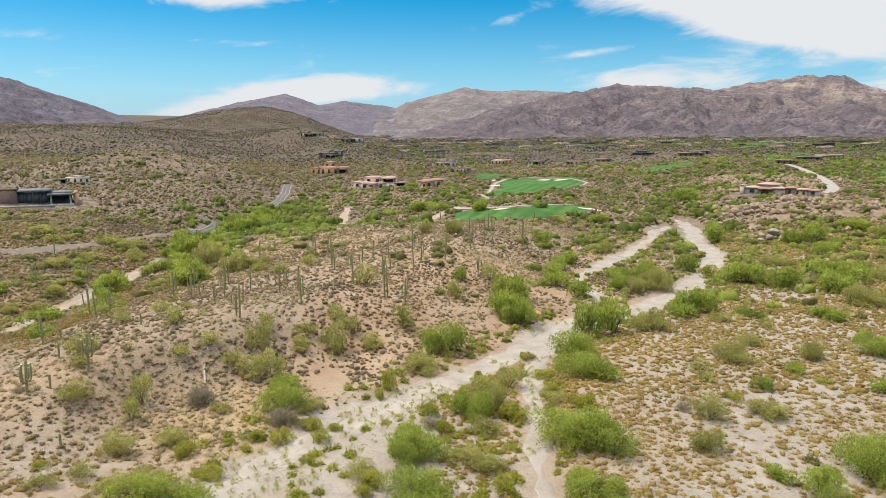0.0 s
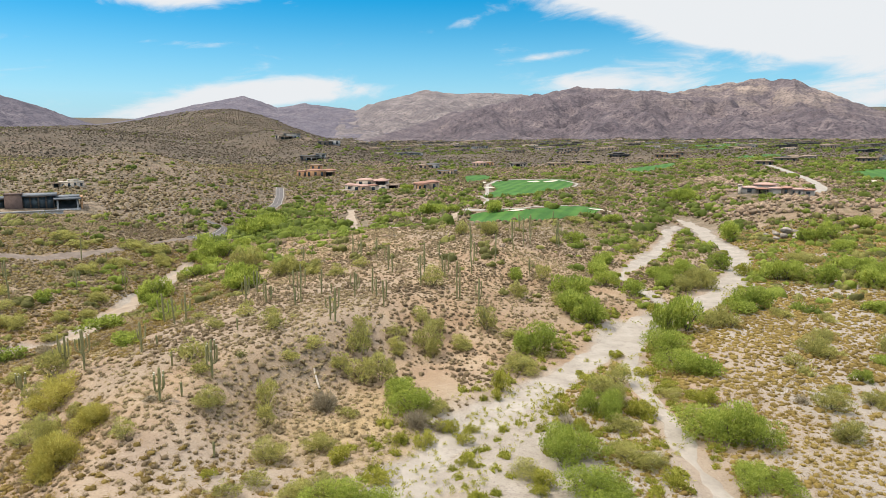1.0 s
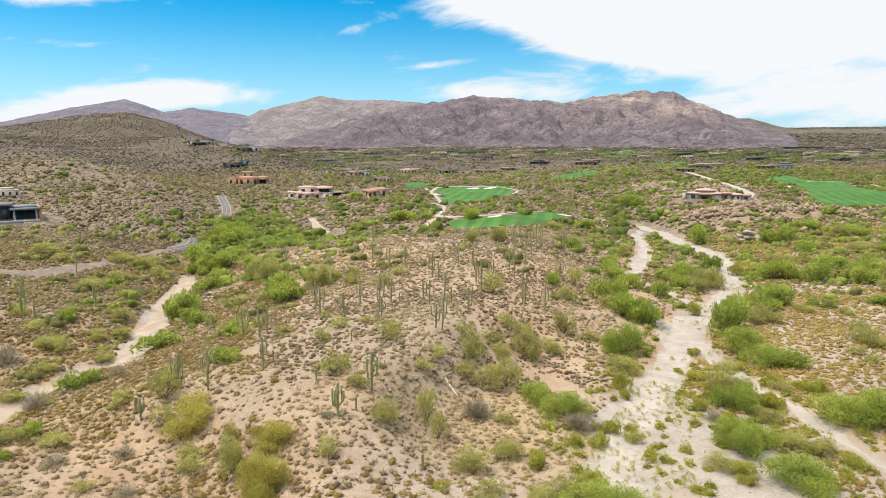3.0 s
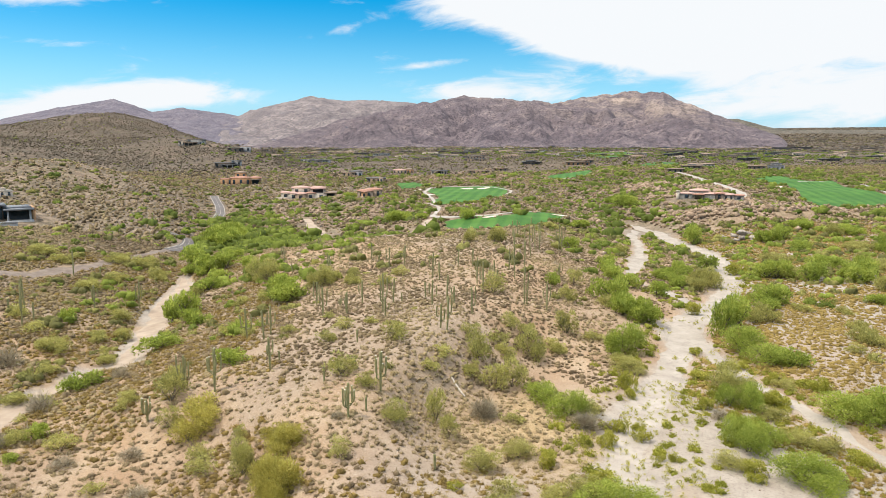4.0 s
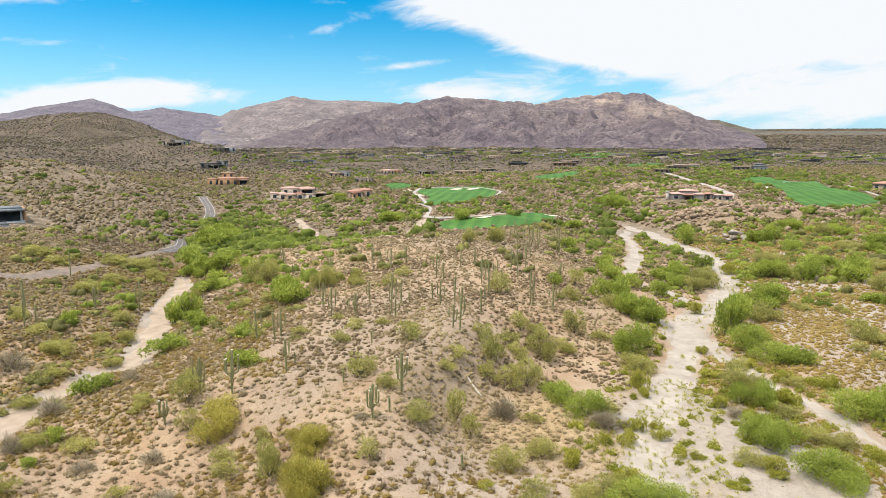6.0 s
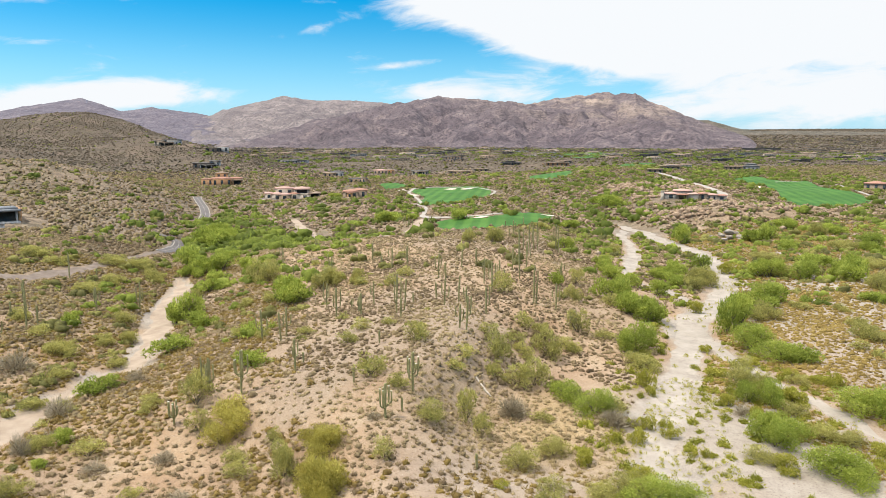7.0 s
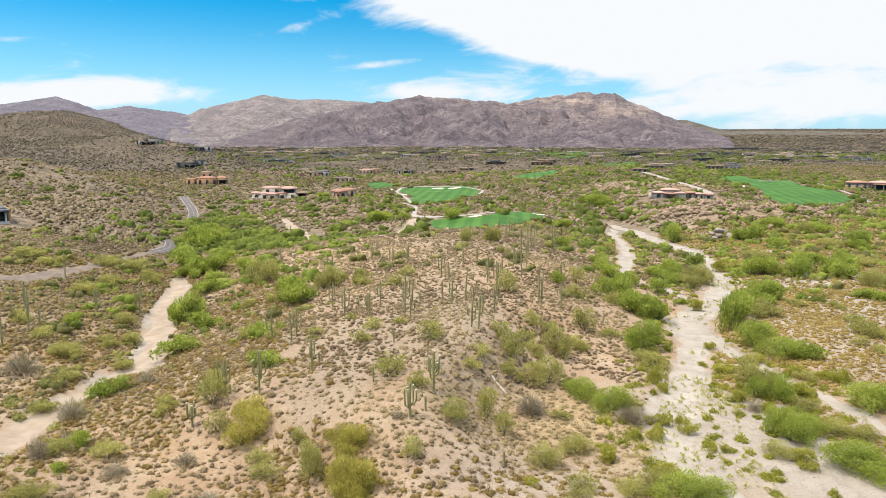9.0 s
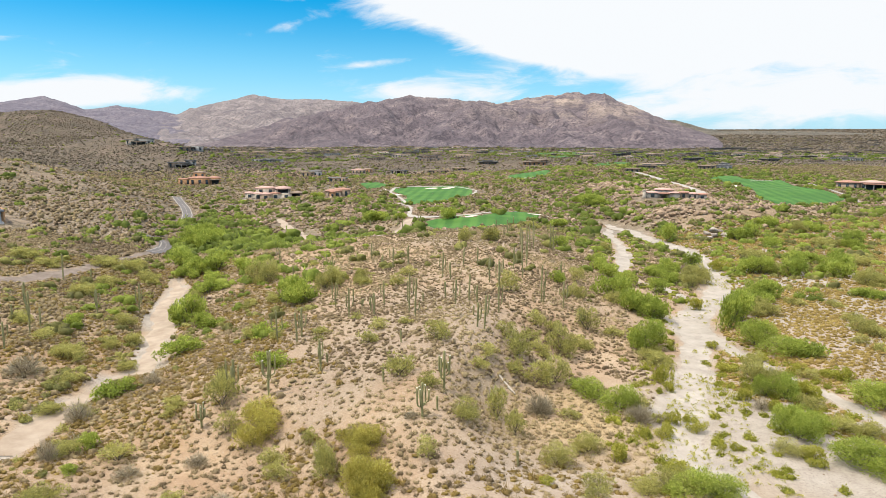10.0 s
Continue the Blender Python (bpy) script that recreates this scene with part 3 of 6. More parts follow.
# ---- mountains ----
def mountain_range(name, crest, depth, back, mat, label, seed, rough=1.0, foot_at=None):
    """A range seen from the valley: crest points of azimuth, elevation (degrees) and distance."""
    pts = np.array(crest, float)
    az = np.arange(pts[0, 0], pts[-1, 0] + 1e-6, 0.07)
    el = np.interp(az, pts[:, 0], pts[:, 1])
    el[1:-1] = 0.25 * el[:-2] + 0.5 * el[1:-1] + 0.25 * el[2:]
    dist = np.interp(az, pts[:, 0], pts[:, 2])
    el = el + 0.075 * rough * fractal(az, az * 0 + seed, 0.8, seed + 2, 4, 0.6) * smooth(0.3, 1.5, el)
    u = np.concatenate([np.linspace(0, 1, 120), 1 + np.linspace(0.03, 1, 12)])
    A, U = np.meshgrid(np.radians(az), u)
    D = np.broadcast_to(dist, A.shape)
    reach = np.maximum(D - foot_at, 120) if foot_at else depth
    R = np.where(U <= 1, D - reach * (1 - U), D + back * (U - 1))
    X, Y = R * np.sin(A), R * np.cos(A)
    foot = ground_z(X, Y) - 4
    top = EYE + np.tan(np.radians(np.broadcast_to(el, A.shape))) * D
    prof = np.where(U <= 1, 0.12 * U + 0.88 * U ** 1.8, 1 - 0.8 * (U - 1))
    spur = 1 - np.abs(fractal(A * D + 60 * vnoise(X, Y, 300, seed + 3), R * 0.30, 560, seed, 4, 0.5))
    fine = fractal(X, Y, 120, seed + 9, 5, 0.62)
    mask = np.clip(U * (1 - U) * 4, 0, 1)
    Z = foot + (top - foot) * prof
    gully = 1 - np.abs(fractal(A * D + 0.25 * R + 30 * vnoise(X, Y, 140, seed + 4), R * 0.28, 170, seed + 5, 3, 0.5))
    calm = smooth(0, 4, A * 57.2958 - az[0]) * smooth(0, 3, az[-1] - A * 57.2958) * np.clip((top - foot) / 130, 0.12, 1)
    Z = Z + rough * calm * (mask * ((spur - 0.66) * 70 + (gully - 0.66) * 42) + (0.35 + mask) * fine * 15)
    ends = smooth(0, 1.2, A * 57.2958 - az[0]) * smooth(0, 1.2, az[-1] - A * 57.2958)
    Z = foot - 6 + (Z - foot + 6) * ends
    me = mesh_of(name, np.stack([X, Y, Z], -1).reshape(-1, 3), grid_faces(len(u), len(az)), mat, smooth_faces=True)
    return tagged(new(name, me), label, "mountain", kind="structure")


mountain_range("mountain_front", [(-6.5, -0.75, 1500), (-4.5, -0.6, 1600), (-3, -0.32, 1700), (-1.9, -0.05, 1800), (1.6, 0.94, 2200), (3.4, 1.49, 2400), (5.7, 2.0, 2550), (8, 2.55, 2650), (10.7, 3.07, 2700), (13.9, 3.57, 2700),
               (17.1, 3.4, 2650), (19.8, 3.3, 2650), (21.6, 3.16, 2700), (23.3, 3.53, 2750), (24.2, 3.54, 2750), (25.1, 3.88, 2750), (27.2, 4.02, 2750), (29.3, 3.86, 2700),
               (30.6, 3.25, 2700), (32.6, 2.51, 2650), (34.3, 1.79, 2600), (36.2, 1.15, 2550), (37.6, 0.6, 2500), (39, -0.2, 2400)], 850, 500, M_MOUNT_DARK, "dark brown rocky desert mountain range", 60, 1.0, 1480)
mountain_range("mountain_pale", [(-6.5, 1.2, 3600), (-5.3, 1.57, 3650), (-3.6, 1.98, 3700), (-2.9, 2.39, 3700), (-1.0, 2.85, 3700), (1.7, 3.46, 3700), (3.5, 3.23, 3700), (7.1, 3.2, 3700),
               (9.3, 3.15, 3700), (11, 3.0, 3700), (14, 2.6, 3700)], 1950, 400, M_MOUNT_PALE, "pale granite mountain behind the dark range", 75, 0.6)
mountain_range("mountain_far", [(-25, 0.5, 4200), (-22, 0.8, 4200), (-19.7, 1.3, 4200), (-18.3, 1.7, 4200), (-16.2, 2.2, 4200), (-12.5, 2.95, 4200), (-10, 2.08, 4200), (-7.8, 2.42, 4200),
               (-4.7, 2.03, 4200), (-2, 1.6, 4200), (2, 1.0, 4200)], 2200, 400, M_MOUNT_FAR, "brown mountains far off, bluish haze painted into their colour", 90, 0.45)
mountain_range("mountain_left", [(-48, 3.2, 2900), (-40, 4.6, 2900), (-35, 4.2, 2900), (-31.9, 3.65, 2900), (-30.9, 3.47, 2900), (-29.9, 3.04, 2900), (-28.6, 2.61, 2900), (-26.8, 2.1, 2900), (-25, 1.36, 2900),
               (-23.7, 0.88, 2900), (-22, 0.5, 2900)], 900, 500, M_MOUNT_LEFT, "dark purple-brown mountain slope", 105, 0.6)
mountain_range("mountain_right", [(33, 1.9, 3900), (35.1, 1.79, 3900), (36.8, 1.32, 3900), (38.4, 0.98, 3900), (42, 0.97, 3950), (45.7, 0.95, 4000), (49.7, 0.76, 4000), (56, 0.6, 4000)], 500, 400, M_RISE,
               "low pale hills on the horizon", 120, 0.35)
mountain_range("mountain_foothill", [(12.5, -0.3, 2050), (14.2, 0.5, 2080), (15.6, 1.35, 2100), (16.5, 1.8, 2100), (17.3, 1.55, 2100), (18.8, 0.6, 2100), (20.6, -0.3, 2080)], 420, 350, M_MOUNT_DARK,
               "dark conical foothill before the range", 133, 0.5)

# ---- roads and clearings: x, y, half width ----
ROAD_UP = [(-67.5, 303, 1.6), (-66.5, 296, 1.7), (-63.5, 279, 1.7), (-61.5, 260, 1.7), (-61.5, 247, 1.7)]
ROAD_LOW = [(-70, 197.6, 1.6), (-66.6, 197.8, 1.6), (-64, 195, 1.6), (-63.5, 188, 1.6), (-63.8, 176, 1.4), (-65, 166, 1.1), (-67.9, 154.5, 0.9), (-71, 147.8, 1.0), (-74.2, 142, 1.3), (-77.5, 137.3, 1.6), (-81, 129, 1.8), (-88, 121, 1.8), (-98, 115, 1.8)]
TRACK_A = [(-32.6, 238, 1.3), (-31.5, 225.3, 1.3), (-30.7, 212.4, 1.3), (-29.2, 200.4, 1.0), (-28, 188, 0.9), (-26, 176, 0.8)]
TRACK_B = [(-27, 168, 0.7), (-22, 161, 0.8), (-16, 158, 0.9), (-12, 166, 1.0), (-7, 178, 1.2), (-3.8, 187.2, 1.4), (-1, 192.1, 1.6), (2.4, 199.4, 1.3)]
PALE_ROAD = [(168, 345, 1.6), (168, 327, 1.7), (162, 302, 1.8), (152, 276, 1.9), (144, 258, 1.9), (138, 245, 1.9), (128, 232, 1.7)]
CART_PATHS = [[(14.3, 262, 0.9), (16.6, 253, 0.9), (9, 228, 0.9), (3.4, 204, 1.2), (5.3, 193.5, 1.2), (9, 190.6, 0.8), (16.4, 188, 0.7), (26, 194.5, 0.7), (36, 204.5, 0.8), (47, 217, 0.7)],
              [(17, 262, 0.9), (20, 285, 0.9), (24, 318, 0.9), (31, 338, 0.9), (46, 341, 0.9), (60, 335, 0.9), (66, 317, 0.9), (57, 297, 0.9)],
              [(186, 281, 0.9), (193, 283, 0.9), (224, 287, 0.9), (216, 266, 0.9), (204, 249, 0.9), (192, 226, 0.9), (180, 208, 0.9)]]
ROADS = [ROAD_UP, ROAD_LOW, TRACK_A, TRACK_B, PALE_ROAD] + CART_PATHS
# greens and houses: x, y, half axes, turn
CLEARINGS = [(-108, 178, 17, 10, 24), (-28, 318, 13, 10, 0), (-5, 289, 6, 5, 0), (104, 223, 11, 5, 0), (-59, 376, 11, 8, 0)]
# outlines of the mown turf
NEAR_GREEN = [(3.3, 188), (2.6, 181.4), (3.9, 172.5), (10.6, 169.7), (19.7, 173.6), (29.4, 181.5), (39.2, 192.2), (50, 212), (46, 213), (35.8, 201.3), (26.5, 191.7), (17.4, 185.2), (11.3, 186.6), (6.4, 189.3)]
FAR_GREEN = [(27.3, 327.6), (36, 337.2), (52.8, 340.1), (63.6, 336.4), (64.3, 319.3), (52.3, 289.9), (43.8, 283.6), (31.3, 266.2), (21.4, 259.1), (15.9, 264), (24.3, 289.1)]
LEFT_GREEN = [(18, 361), (29, 371), (30, 350), (24, 338), (16, 335)]
RIGHT_GREEN = [(190.5, 307.6), (218.9, 325.7), (212, 306), (203, 285), (221.9, 292.3), (203.5, 265.5), (197.7, 246.8), (192, 232.4), (181.8, 215.9), (165.1, 208.5), (149.9, 208.4), (145.7, 214.7), (154.3, 231.8), (174.7, 260.5), (183.2, 285.7)]
BACK_GREEN = [(110.5, 388.5), (126.6, 405.3), (143.6, 409.2), (147, 402), (131, 374.4), (108.9, 356)]
TURF = [NEAR_GREEN, FAR_GREEN, LEFT_GREEN, RIGHT_GREEN, BACK_GREEN]

# ---- where the plants stand: x, y, height, arms ----
SAGUAROS_A = [(-29.3, 50, 1.1, 0), (-35.1, 55.8, 2.8, 5), (-33.6, 56.6, 1.2, 0), (-32, 60, 3.3, 5), (-36.6, 63.5, 1.4, 0), (-52.2, 66.9, 2.1, 5), (-46.3, 67.4, 4.2, 5), (-41.4, 69.1, 3, 2), (-40.5, 71, 0.9, 0), (-49.3, 70.1, 3.1, 4), (-32.6, 72.6, 1.3, 0), (-22.6, 74.8, 3.8, 1), (-23.2, 75.5, 2.6, 2), (-42.3, 82.1, 3.3, 1), (-5, 84.2, 2.6, 5), (-41.6, 84.1, 3.3, 2), (-44.2, 84.5, 3.6, 2), (-28.2, 83.4, 2.3, 1), (-17.5, 83.3, 3.2, 1), (-32.4, 87.1, 2.7, 2), (-28, 86.8, 4.6, 2), (-35.3, 88.7, 3.5, 3)]
SAGUAROS_B = [(-32.3, 89.8, 1.8, 1), (-21.3, 88.6, 3.1, 2), (-18.5, 88.1, 2.2, 1), (-19.1, 89.6, 3.3, 0), (-5.1, 89.9, 3.5, 2), (-25.9, 91.4, 3.2, 1), (-32.8, 92.8, 0.8, 2), (-24.7, 92.1, 1.2, 0), (-29.8, 93, 3, 1), (-7.9, 91.1, 4.9, 1), (-7.5, 91.2, 2.9, 0), (-21.3, 92.9, 2.1, 0), (-74.4, 94.2, 3.2, 1), (-35.6, 97.2, 3.1, 2), (-12.6, 95.1, 4.2, 1), (-73.1, 100.3, 5, 2), (-72.4, 102.3, 2.6, 0), (-11.9, 100.7, 3.7, 1), (-8.9, 100.3, 2.2, 0), (-76.1, 104.6, 1.9, 0), (-9.1, 103.4, 2.4, 1), (-16.7, 104.9, 2.7, 1)]
SAGUAROS_C = [(-8.1, 104.5, 2.7, 0), (-74.8, 106.6, 4.3, 1), (-4.5, 105.1, 7.4, 1), (-17.4, 106.7, 3.7, 3), (5.8, 111.8, 2.6, 3), (-3.6, 110.8, 3.5, 1), (-67.4, 112.6, 3.7, 3), (-11.6, 113.3, 2.9, 0), (-9.1, 113.5, 2.9, 1), (0.4, 114.4, 4.2, 1), (-62.7, 119.9, 4.3, 3), (-22.3, 119.3, 3.4, 1), (-19.6, 119.5, 3.3, 2), (-23.8, 120.6, 2.1, 1), (-32.4, 120.8, 2.9, 2), (5, 124, 5.6, 1), (-38.5, 125.6, 1.7, 0), (-75.6, 133.1, 4.3, 0), (7.8, 129.2, 4.9, 0), (16, 135.2, 5.1, 2), (9.4, 131, 5.1, 1), (5.6, 129.1, 3.9, 0)]
SAGUAROS_D = [(-24.3, 127.9, 3, 1), (15.8, 136.4, 5.2, 2), (-71.7, 134.6, 1.9, 0), (-32, 130.2, 1.6, 0), (-39.8, 137.9, 2.9, 2), (7.5, 141.9, 1.9, 0), (9.6, 144.9, 3.2, 1), (-32.9, 146, 1.9, 1), (16.6, 169, 1.9, 0), (22.9, 172.8, 2.6, 1), (-0.6, 178.4, 2.7, 0), (-3.1, 188.4, 2.6, 0), (-3.7, 191.3, 2.8, 1), (-3.6, 196.3, 2.4, 1), (-9.9, 199, 1.9, 1)]
SAGUAROS = SAGUAROS_A + SAGUAROS_B + SAGUAROS_C + SAGUAROS_D
# x, y, radius, height
MESQUITES_A = [(-19.7, 42.4, 1.9, 1), (-17.2, 42.4, 1.8, 1), (-1.3, 43, 1.9, 1.1), (26.1, 44.2, 1.6, 1.8), (11.7, 44.5, 1.6, 1), (-2, 44.9, 2.5, 1.4), (9.7, 45.1, 1.8, 1.4), (24.5, 46.7, 1, 0.8), (31.1, 47.6, 2.2, 2.3), (32.8, 47.8, 1.7, 2.3), (-1.8, 50.8, 3.1, 3.3), (13.4, 50.9, 1.8, 1.9), (11.6, 52.2, 2, 2.5), (9.9, 53.6, 2.8, 1.9), (3.3, 58, 1.5, 2), (1.8, 59.2, 1.3, 1.6), (-14.4, 60.1, 1.9, 1.7), (-62, 62.5, 0.8, 0.4), (-15.5, 63.9, 2.3, 1.3), (42.8, 64.3, 1.3, 1), (31.6, 65.4, 0.9, 1), (-61.5, 67.3, 1, 1), (16.3, 68.5, 1.9, 1.4), (14.3, 70, 2.7, 1.8), (37.2, 70.2, 1.3, 0.7)]
MESQUITES_B = [(14.5, 74.7, 2.6, 2.5), (-45.3, 75.6, 1.9, 1.1), (49.2, 75.7, 2.5, 1.4), (0.5, 77.6, 2.3, 2.7), (-1.4, 77.6, 1.4, 1.6), (-61.1, 79.7, 2, 1.1), (50.7, 80.5, 1.2, 0.9), (17.9, 83.6, 1.5, 3.5), (21.9, 86, 2.5, 3.3), (10.6, 91.2, 3.2, 3.7), (52.8, 91.8, 3.2, 1.8), (-55.3, 92.8, 2.4, 1.3), (8.6, 93.7, 2.2, 2.6), (34.1, 96.4, 2.8, 1.5), (36.7, 98.1, 2.6, 2.8), (10.2, 101.8, 2.8, 3.1), (-39.7, 105.5, 2.5, 1.9), (-69.4, 105.7, 1.3, 1.2), (-52.4, 105.7, 2.1, 1.6), (61.6, 105.9, 2.4, 2.5), (-39.6, 106.3, 2.6, 2.8), (2.6, 107, 1.4, 1.5)]
MESQUITES_C = [(62.3, 108.1, 2.3, 2.5), (66.7, 110.1, 2.6, 2.8), (55.8, 111.7, 2.5, 2.7), (-56.4, 112.1, 1.8, 2.5), (-55, 112.7, 2.3, 3), (52.4, 116.2, 2.5, 2.7), (71.9, 116.7, 1.8, 2), (98.5, 136.4, 2.8, 3.1), (20.5, 141.7, 1.8, 2), (-54.7, 142, 3.4, 3.7), (-51, 142.7, 2.3, 2.5), (-58.2, 152.1, 2.8, 3.1), (83.9, 154.6, 2.9, 3.2), (-55.6, 191.3, 4.5, 4.9), (-51.5, 202.2, 4.8, 5.2), (-55.4, 212.4, 4.2, 4.6)]
MESQUITES_FARA = [(10.3, 188.8, 3.5, 4), (-4.8, 211.4, 4.5, 3.3), (0.4, 203, 3, 2.4), (-12.5, 291, 3.5, 2.6), (84.5, 236.9, 4.8, 3.8), (84.1, 246, 4, 3.2), (64.9, 163.5, 2.6, 3.8), (78.8, 154.8, 3.2, 3.6), (99.2, 166.3, 3.9, 2.8), (107.3, 158.9, 4.6, 2.8), (95.3, 133.7, 3.4, 2.8), (79.9, 142.4, 3.7, 2.4), (69.1, 121.9, 4.3, 2.4), (51.2, 117.5, 2.9, 2.5), (63.8, 109.9, 3.2, 2.2), (46.7, 129.9, 1.9, 2.5), (38, 125.4, 3.1, 2.5), (30.7, 119.2, 3.2, 2.2), (41.8, 183.8, 3.9, 2.6), (-39.1, 108.6, 2.1, 1.7), (-45.6, 138.2, 2.6, 1.9), (-49.9, 151.3, 3.4, 2.1)]
MESQUITES_FARB = [(-55.9, 150.8, 3.6, 2.3), (-57.5, 142.9, 1.5, 1.6), (-52.6, 126.6, 2.4, 1.6), (-52, 134.3, 2.1, 1.5), (19.5, 119, 2.2, 2), (21, 125, 2.1, 1.9), (24, 131, 1.9, 1.8), (18.6, 112, 2, 1.9), (21, 106, 2.1, 1.9), (29, 113, 1.8, 1.6), (33, 121, 2, 1.7)]
MESQUITES = MESQUITES_A + MESQUITES_B + MESQUITES_C + MESQUITES_FARA + MESQUITES_FARB
PALO_VERDES_A = [(-26.8, 42.9, 1.1, 0.7), (-20.5, 43.6, 1.7, 0.9), (-22.3, 43.7, 2, 1.1), (-25.3, 45.2, 1.1, 0.7), (-6.1, 48, 1.4, 0.8), (3.5, 48.7, 1.4, 0.8), (2.2, 50.1, 1.5, 0.8), (-36.2, 50.9, 0.9, 1), (-25.6, 50.9, 1.3, 1.2), (20.9, 51.1, 1.4, 1.3), (-21.8, 52.9, 1.3, 1), (-43.2, 53.7, 1.3, 2), (4, 54.9, 1.2, 0.9), (-53.9, 55.4, 0.9, 0.5), (3.2, 55.5, 1.1, 0.8), (-46.4, 55.7, 1.2, 0.6), (-31.3, 56.2, 1.3, 1.2), (-26.8, 56.5, 0.9, 1.4), (23.5, 57.5, 1.5, 1.6), (-62.8, 57.7, 1.5, 0.8), (-46.6, 58.2, 1.2, 1), (29.5, 58.2, 2, 1.6), (28.2, 58.9, 1.1, 0.9), (-43.7, 59.1, 0.7, 0.9), (-20.2, 59.3, 1.1, 0.6)]
PALO_VERDES_B = [(-27.2, 59.6, 1.1, 1.9), (-12, 60.1, 1.9, 1.2), (4.5, 60.4, 1.3, 1.5), (-33, 60.7, 1.1, 1), (10.6, 62.1, 1.8, 1.1), (5, 62.2, 1.8, 1.9), (3.8, 63.4, 1.4, 1.5), (-34.9, 64.3, 1.6, 1.4), (-58.7, 64.5, 1.4, 1.1), (-50, 64.9, 1.1, 1.2), (6.6, 66.4, 1.4, 1.5), (-26.4, 66.5, 1.1, 0.9), (-62.6, 66.6, 2, 1.1), (-19.5, 67.2, 1.5, 1.5), (-17.5, 67.6, 1.5, 2.1), (-21.6, 68.3, 1.2, 1.3), (-50.4, 69, 1.6, 1.9), (-24.3, 69.4, 1.3, 0.9), (27.6, 71, 1.2, 0.8), (-54.4, 71.2, 2, 1.3), (-50.3, 71.6, 1, 1.4), (-28.8, 71.9, 1.6, 1.4), (-1.9, 72, 2.4, 1.3), (-19.9, 72.1, 1.7, 2.1), (32.5, 74.2, 2.3, 2)]
PALO_VERDES_C = [(-15.7, 74.3, 1.8, 1.6), (41.6, 74.6, 1.8, 2.2), (-35.7, 74.7, 1.1, 1.1), (-11.8, 75.2, 1.2, 1.6), (-19.8, 75.4, 1.3, 1.1), (-12.3, 76.5, 1.7, 2), (-16, 77.2, 1.5, 1), (-66, 77.4, 1.8, 1), (-7.8, 78.3, 2, 1.2), (-33.4, 79.8, 1.2, 0.9), (-30.2, 79.9, 0.9, 0.6), (-11.3, 80.4, 1.4, 1.2), (37.4, 81, 1.9, 1.5), (-13, 81.8, 1.3, 1.3), (-2, 82, 1.5, 0.8), (-39.5, 82.8, 1.2, 0.7), (-4.8, 83.6, 1.6, 2), (-65.3, 85.3, 1.8, 1), (-44.2, 86.8, 1, 1), (27.3, 87.9, 2.6, 2.6), (43.3, 89.4, 1.8, 1.2), (-60.8, 91.1, 1.9, 1), (-46.8, 91.1, 1.8, 1.4), (38.6, 93, 2, 1.1), (-67.3, 93.3, 2.3, 1.7)]
PALO_VERDES_D = [(-10.8, 95.7, 1.7, 2), (8.1, 97.8, 2.2, 1.7), (62, 97.8, 3, 1.7), (2, 98.2, 1.8, 2.1), (-71.3, 98.7, 1.6, 0.9), (61.6, 99.2, 2.9, 3.4), (-63.8, 99.5, 1.8, 1.3), (39.2, 102.6, 2.4, 1.3), (-61.3, 102.8, 1.8, 1.6), (-24.9, 105, 1.3, 1.5), (7.5, 109.5, 1.5, 1.8), (-46.1, 110.9, 2.2, 1.7), (32.2, 110.9, 1.9, 2.3), (-63.3, 111.2, 2.2, 1.5), (-29.2, 111.7, 1.8, 2.1), (-34, 112.4, 2.7, 3.2), (36.9, 115.3, 2.9, 3.4), (-54.2, 124.8, 2, 2.4), (-43.2, 125.5, 3, 3.6), (2.5, 135.8, 2.4, 2.8)]
PALO_VERDES_E = [(-3.4, 136.3, 2.1, 2.5), (102.3, 157.3, 2.6, 3.1)]
PALO_VERDES_FARA = [(92.7, 138.6, 4.1, 2.5), (65.2, 132.8, 3.9, 2.2), (55.8, 115.4, 3.5, 2.6), (75.3, 115.1, 3.5, 2.4), (33.6, 114.4, 2.9, 2), (35.2, 146.3, 2, 2.1), (30, 176.4, 3.1, 1.7), (-29.3, 109.2, 2.1, 1.4), (-42.8, 110.1, 1.9, 1.4), (-32.1, 114.6, 2, 1.3), (-21.8, 110.7, 1.4, 1), (-34.1, 131.1, 1.9, 1.2), (-70.7, 146.3, 2.8, 1.5), (-66.2, 145.3, 3, 1.9), (-83.4, 144.6, 3.1, 1.3), (-79.1, 141.2, 2.5, 1.1), (-71.4, 125.5, 2.7, 2), (-74.4, 104, 2.1, 1.4), (-68.7, 133.5, 2.4, 1.6), (-62.7, 140, 2.3, 1.8)]
PALO_VERDES = PALO_VERDES_A + PALO_VERDES_B + PALO_VERDES_C + PALO_VERDES_D + PALO_VERDES_E + PALO_VERDES_FARA
BROOMS = [(-40.7, 49.5, 3.0, 3.2), (-39.9, 54.5, 2.5, 2.2), (-46.9, 63, 3.1, 2.9)]
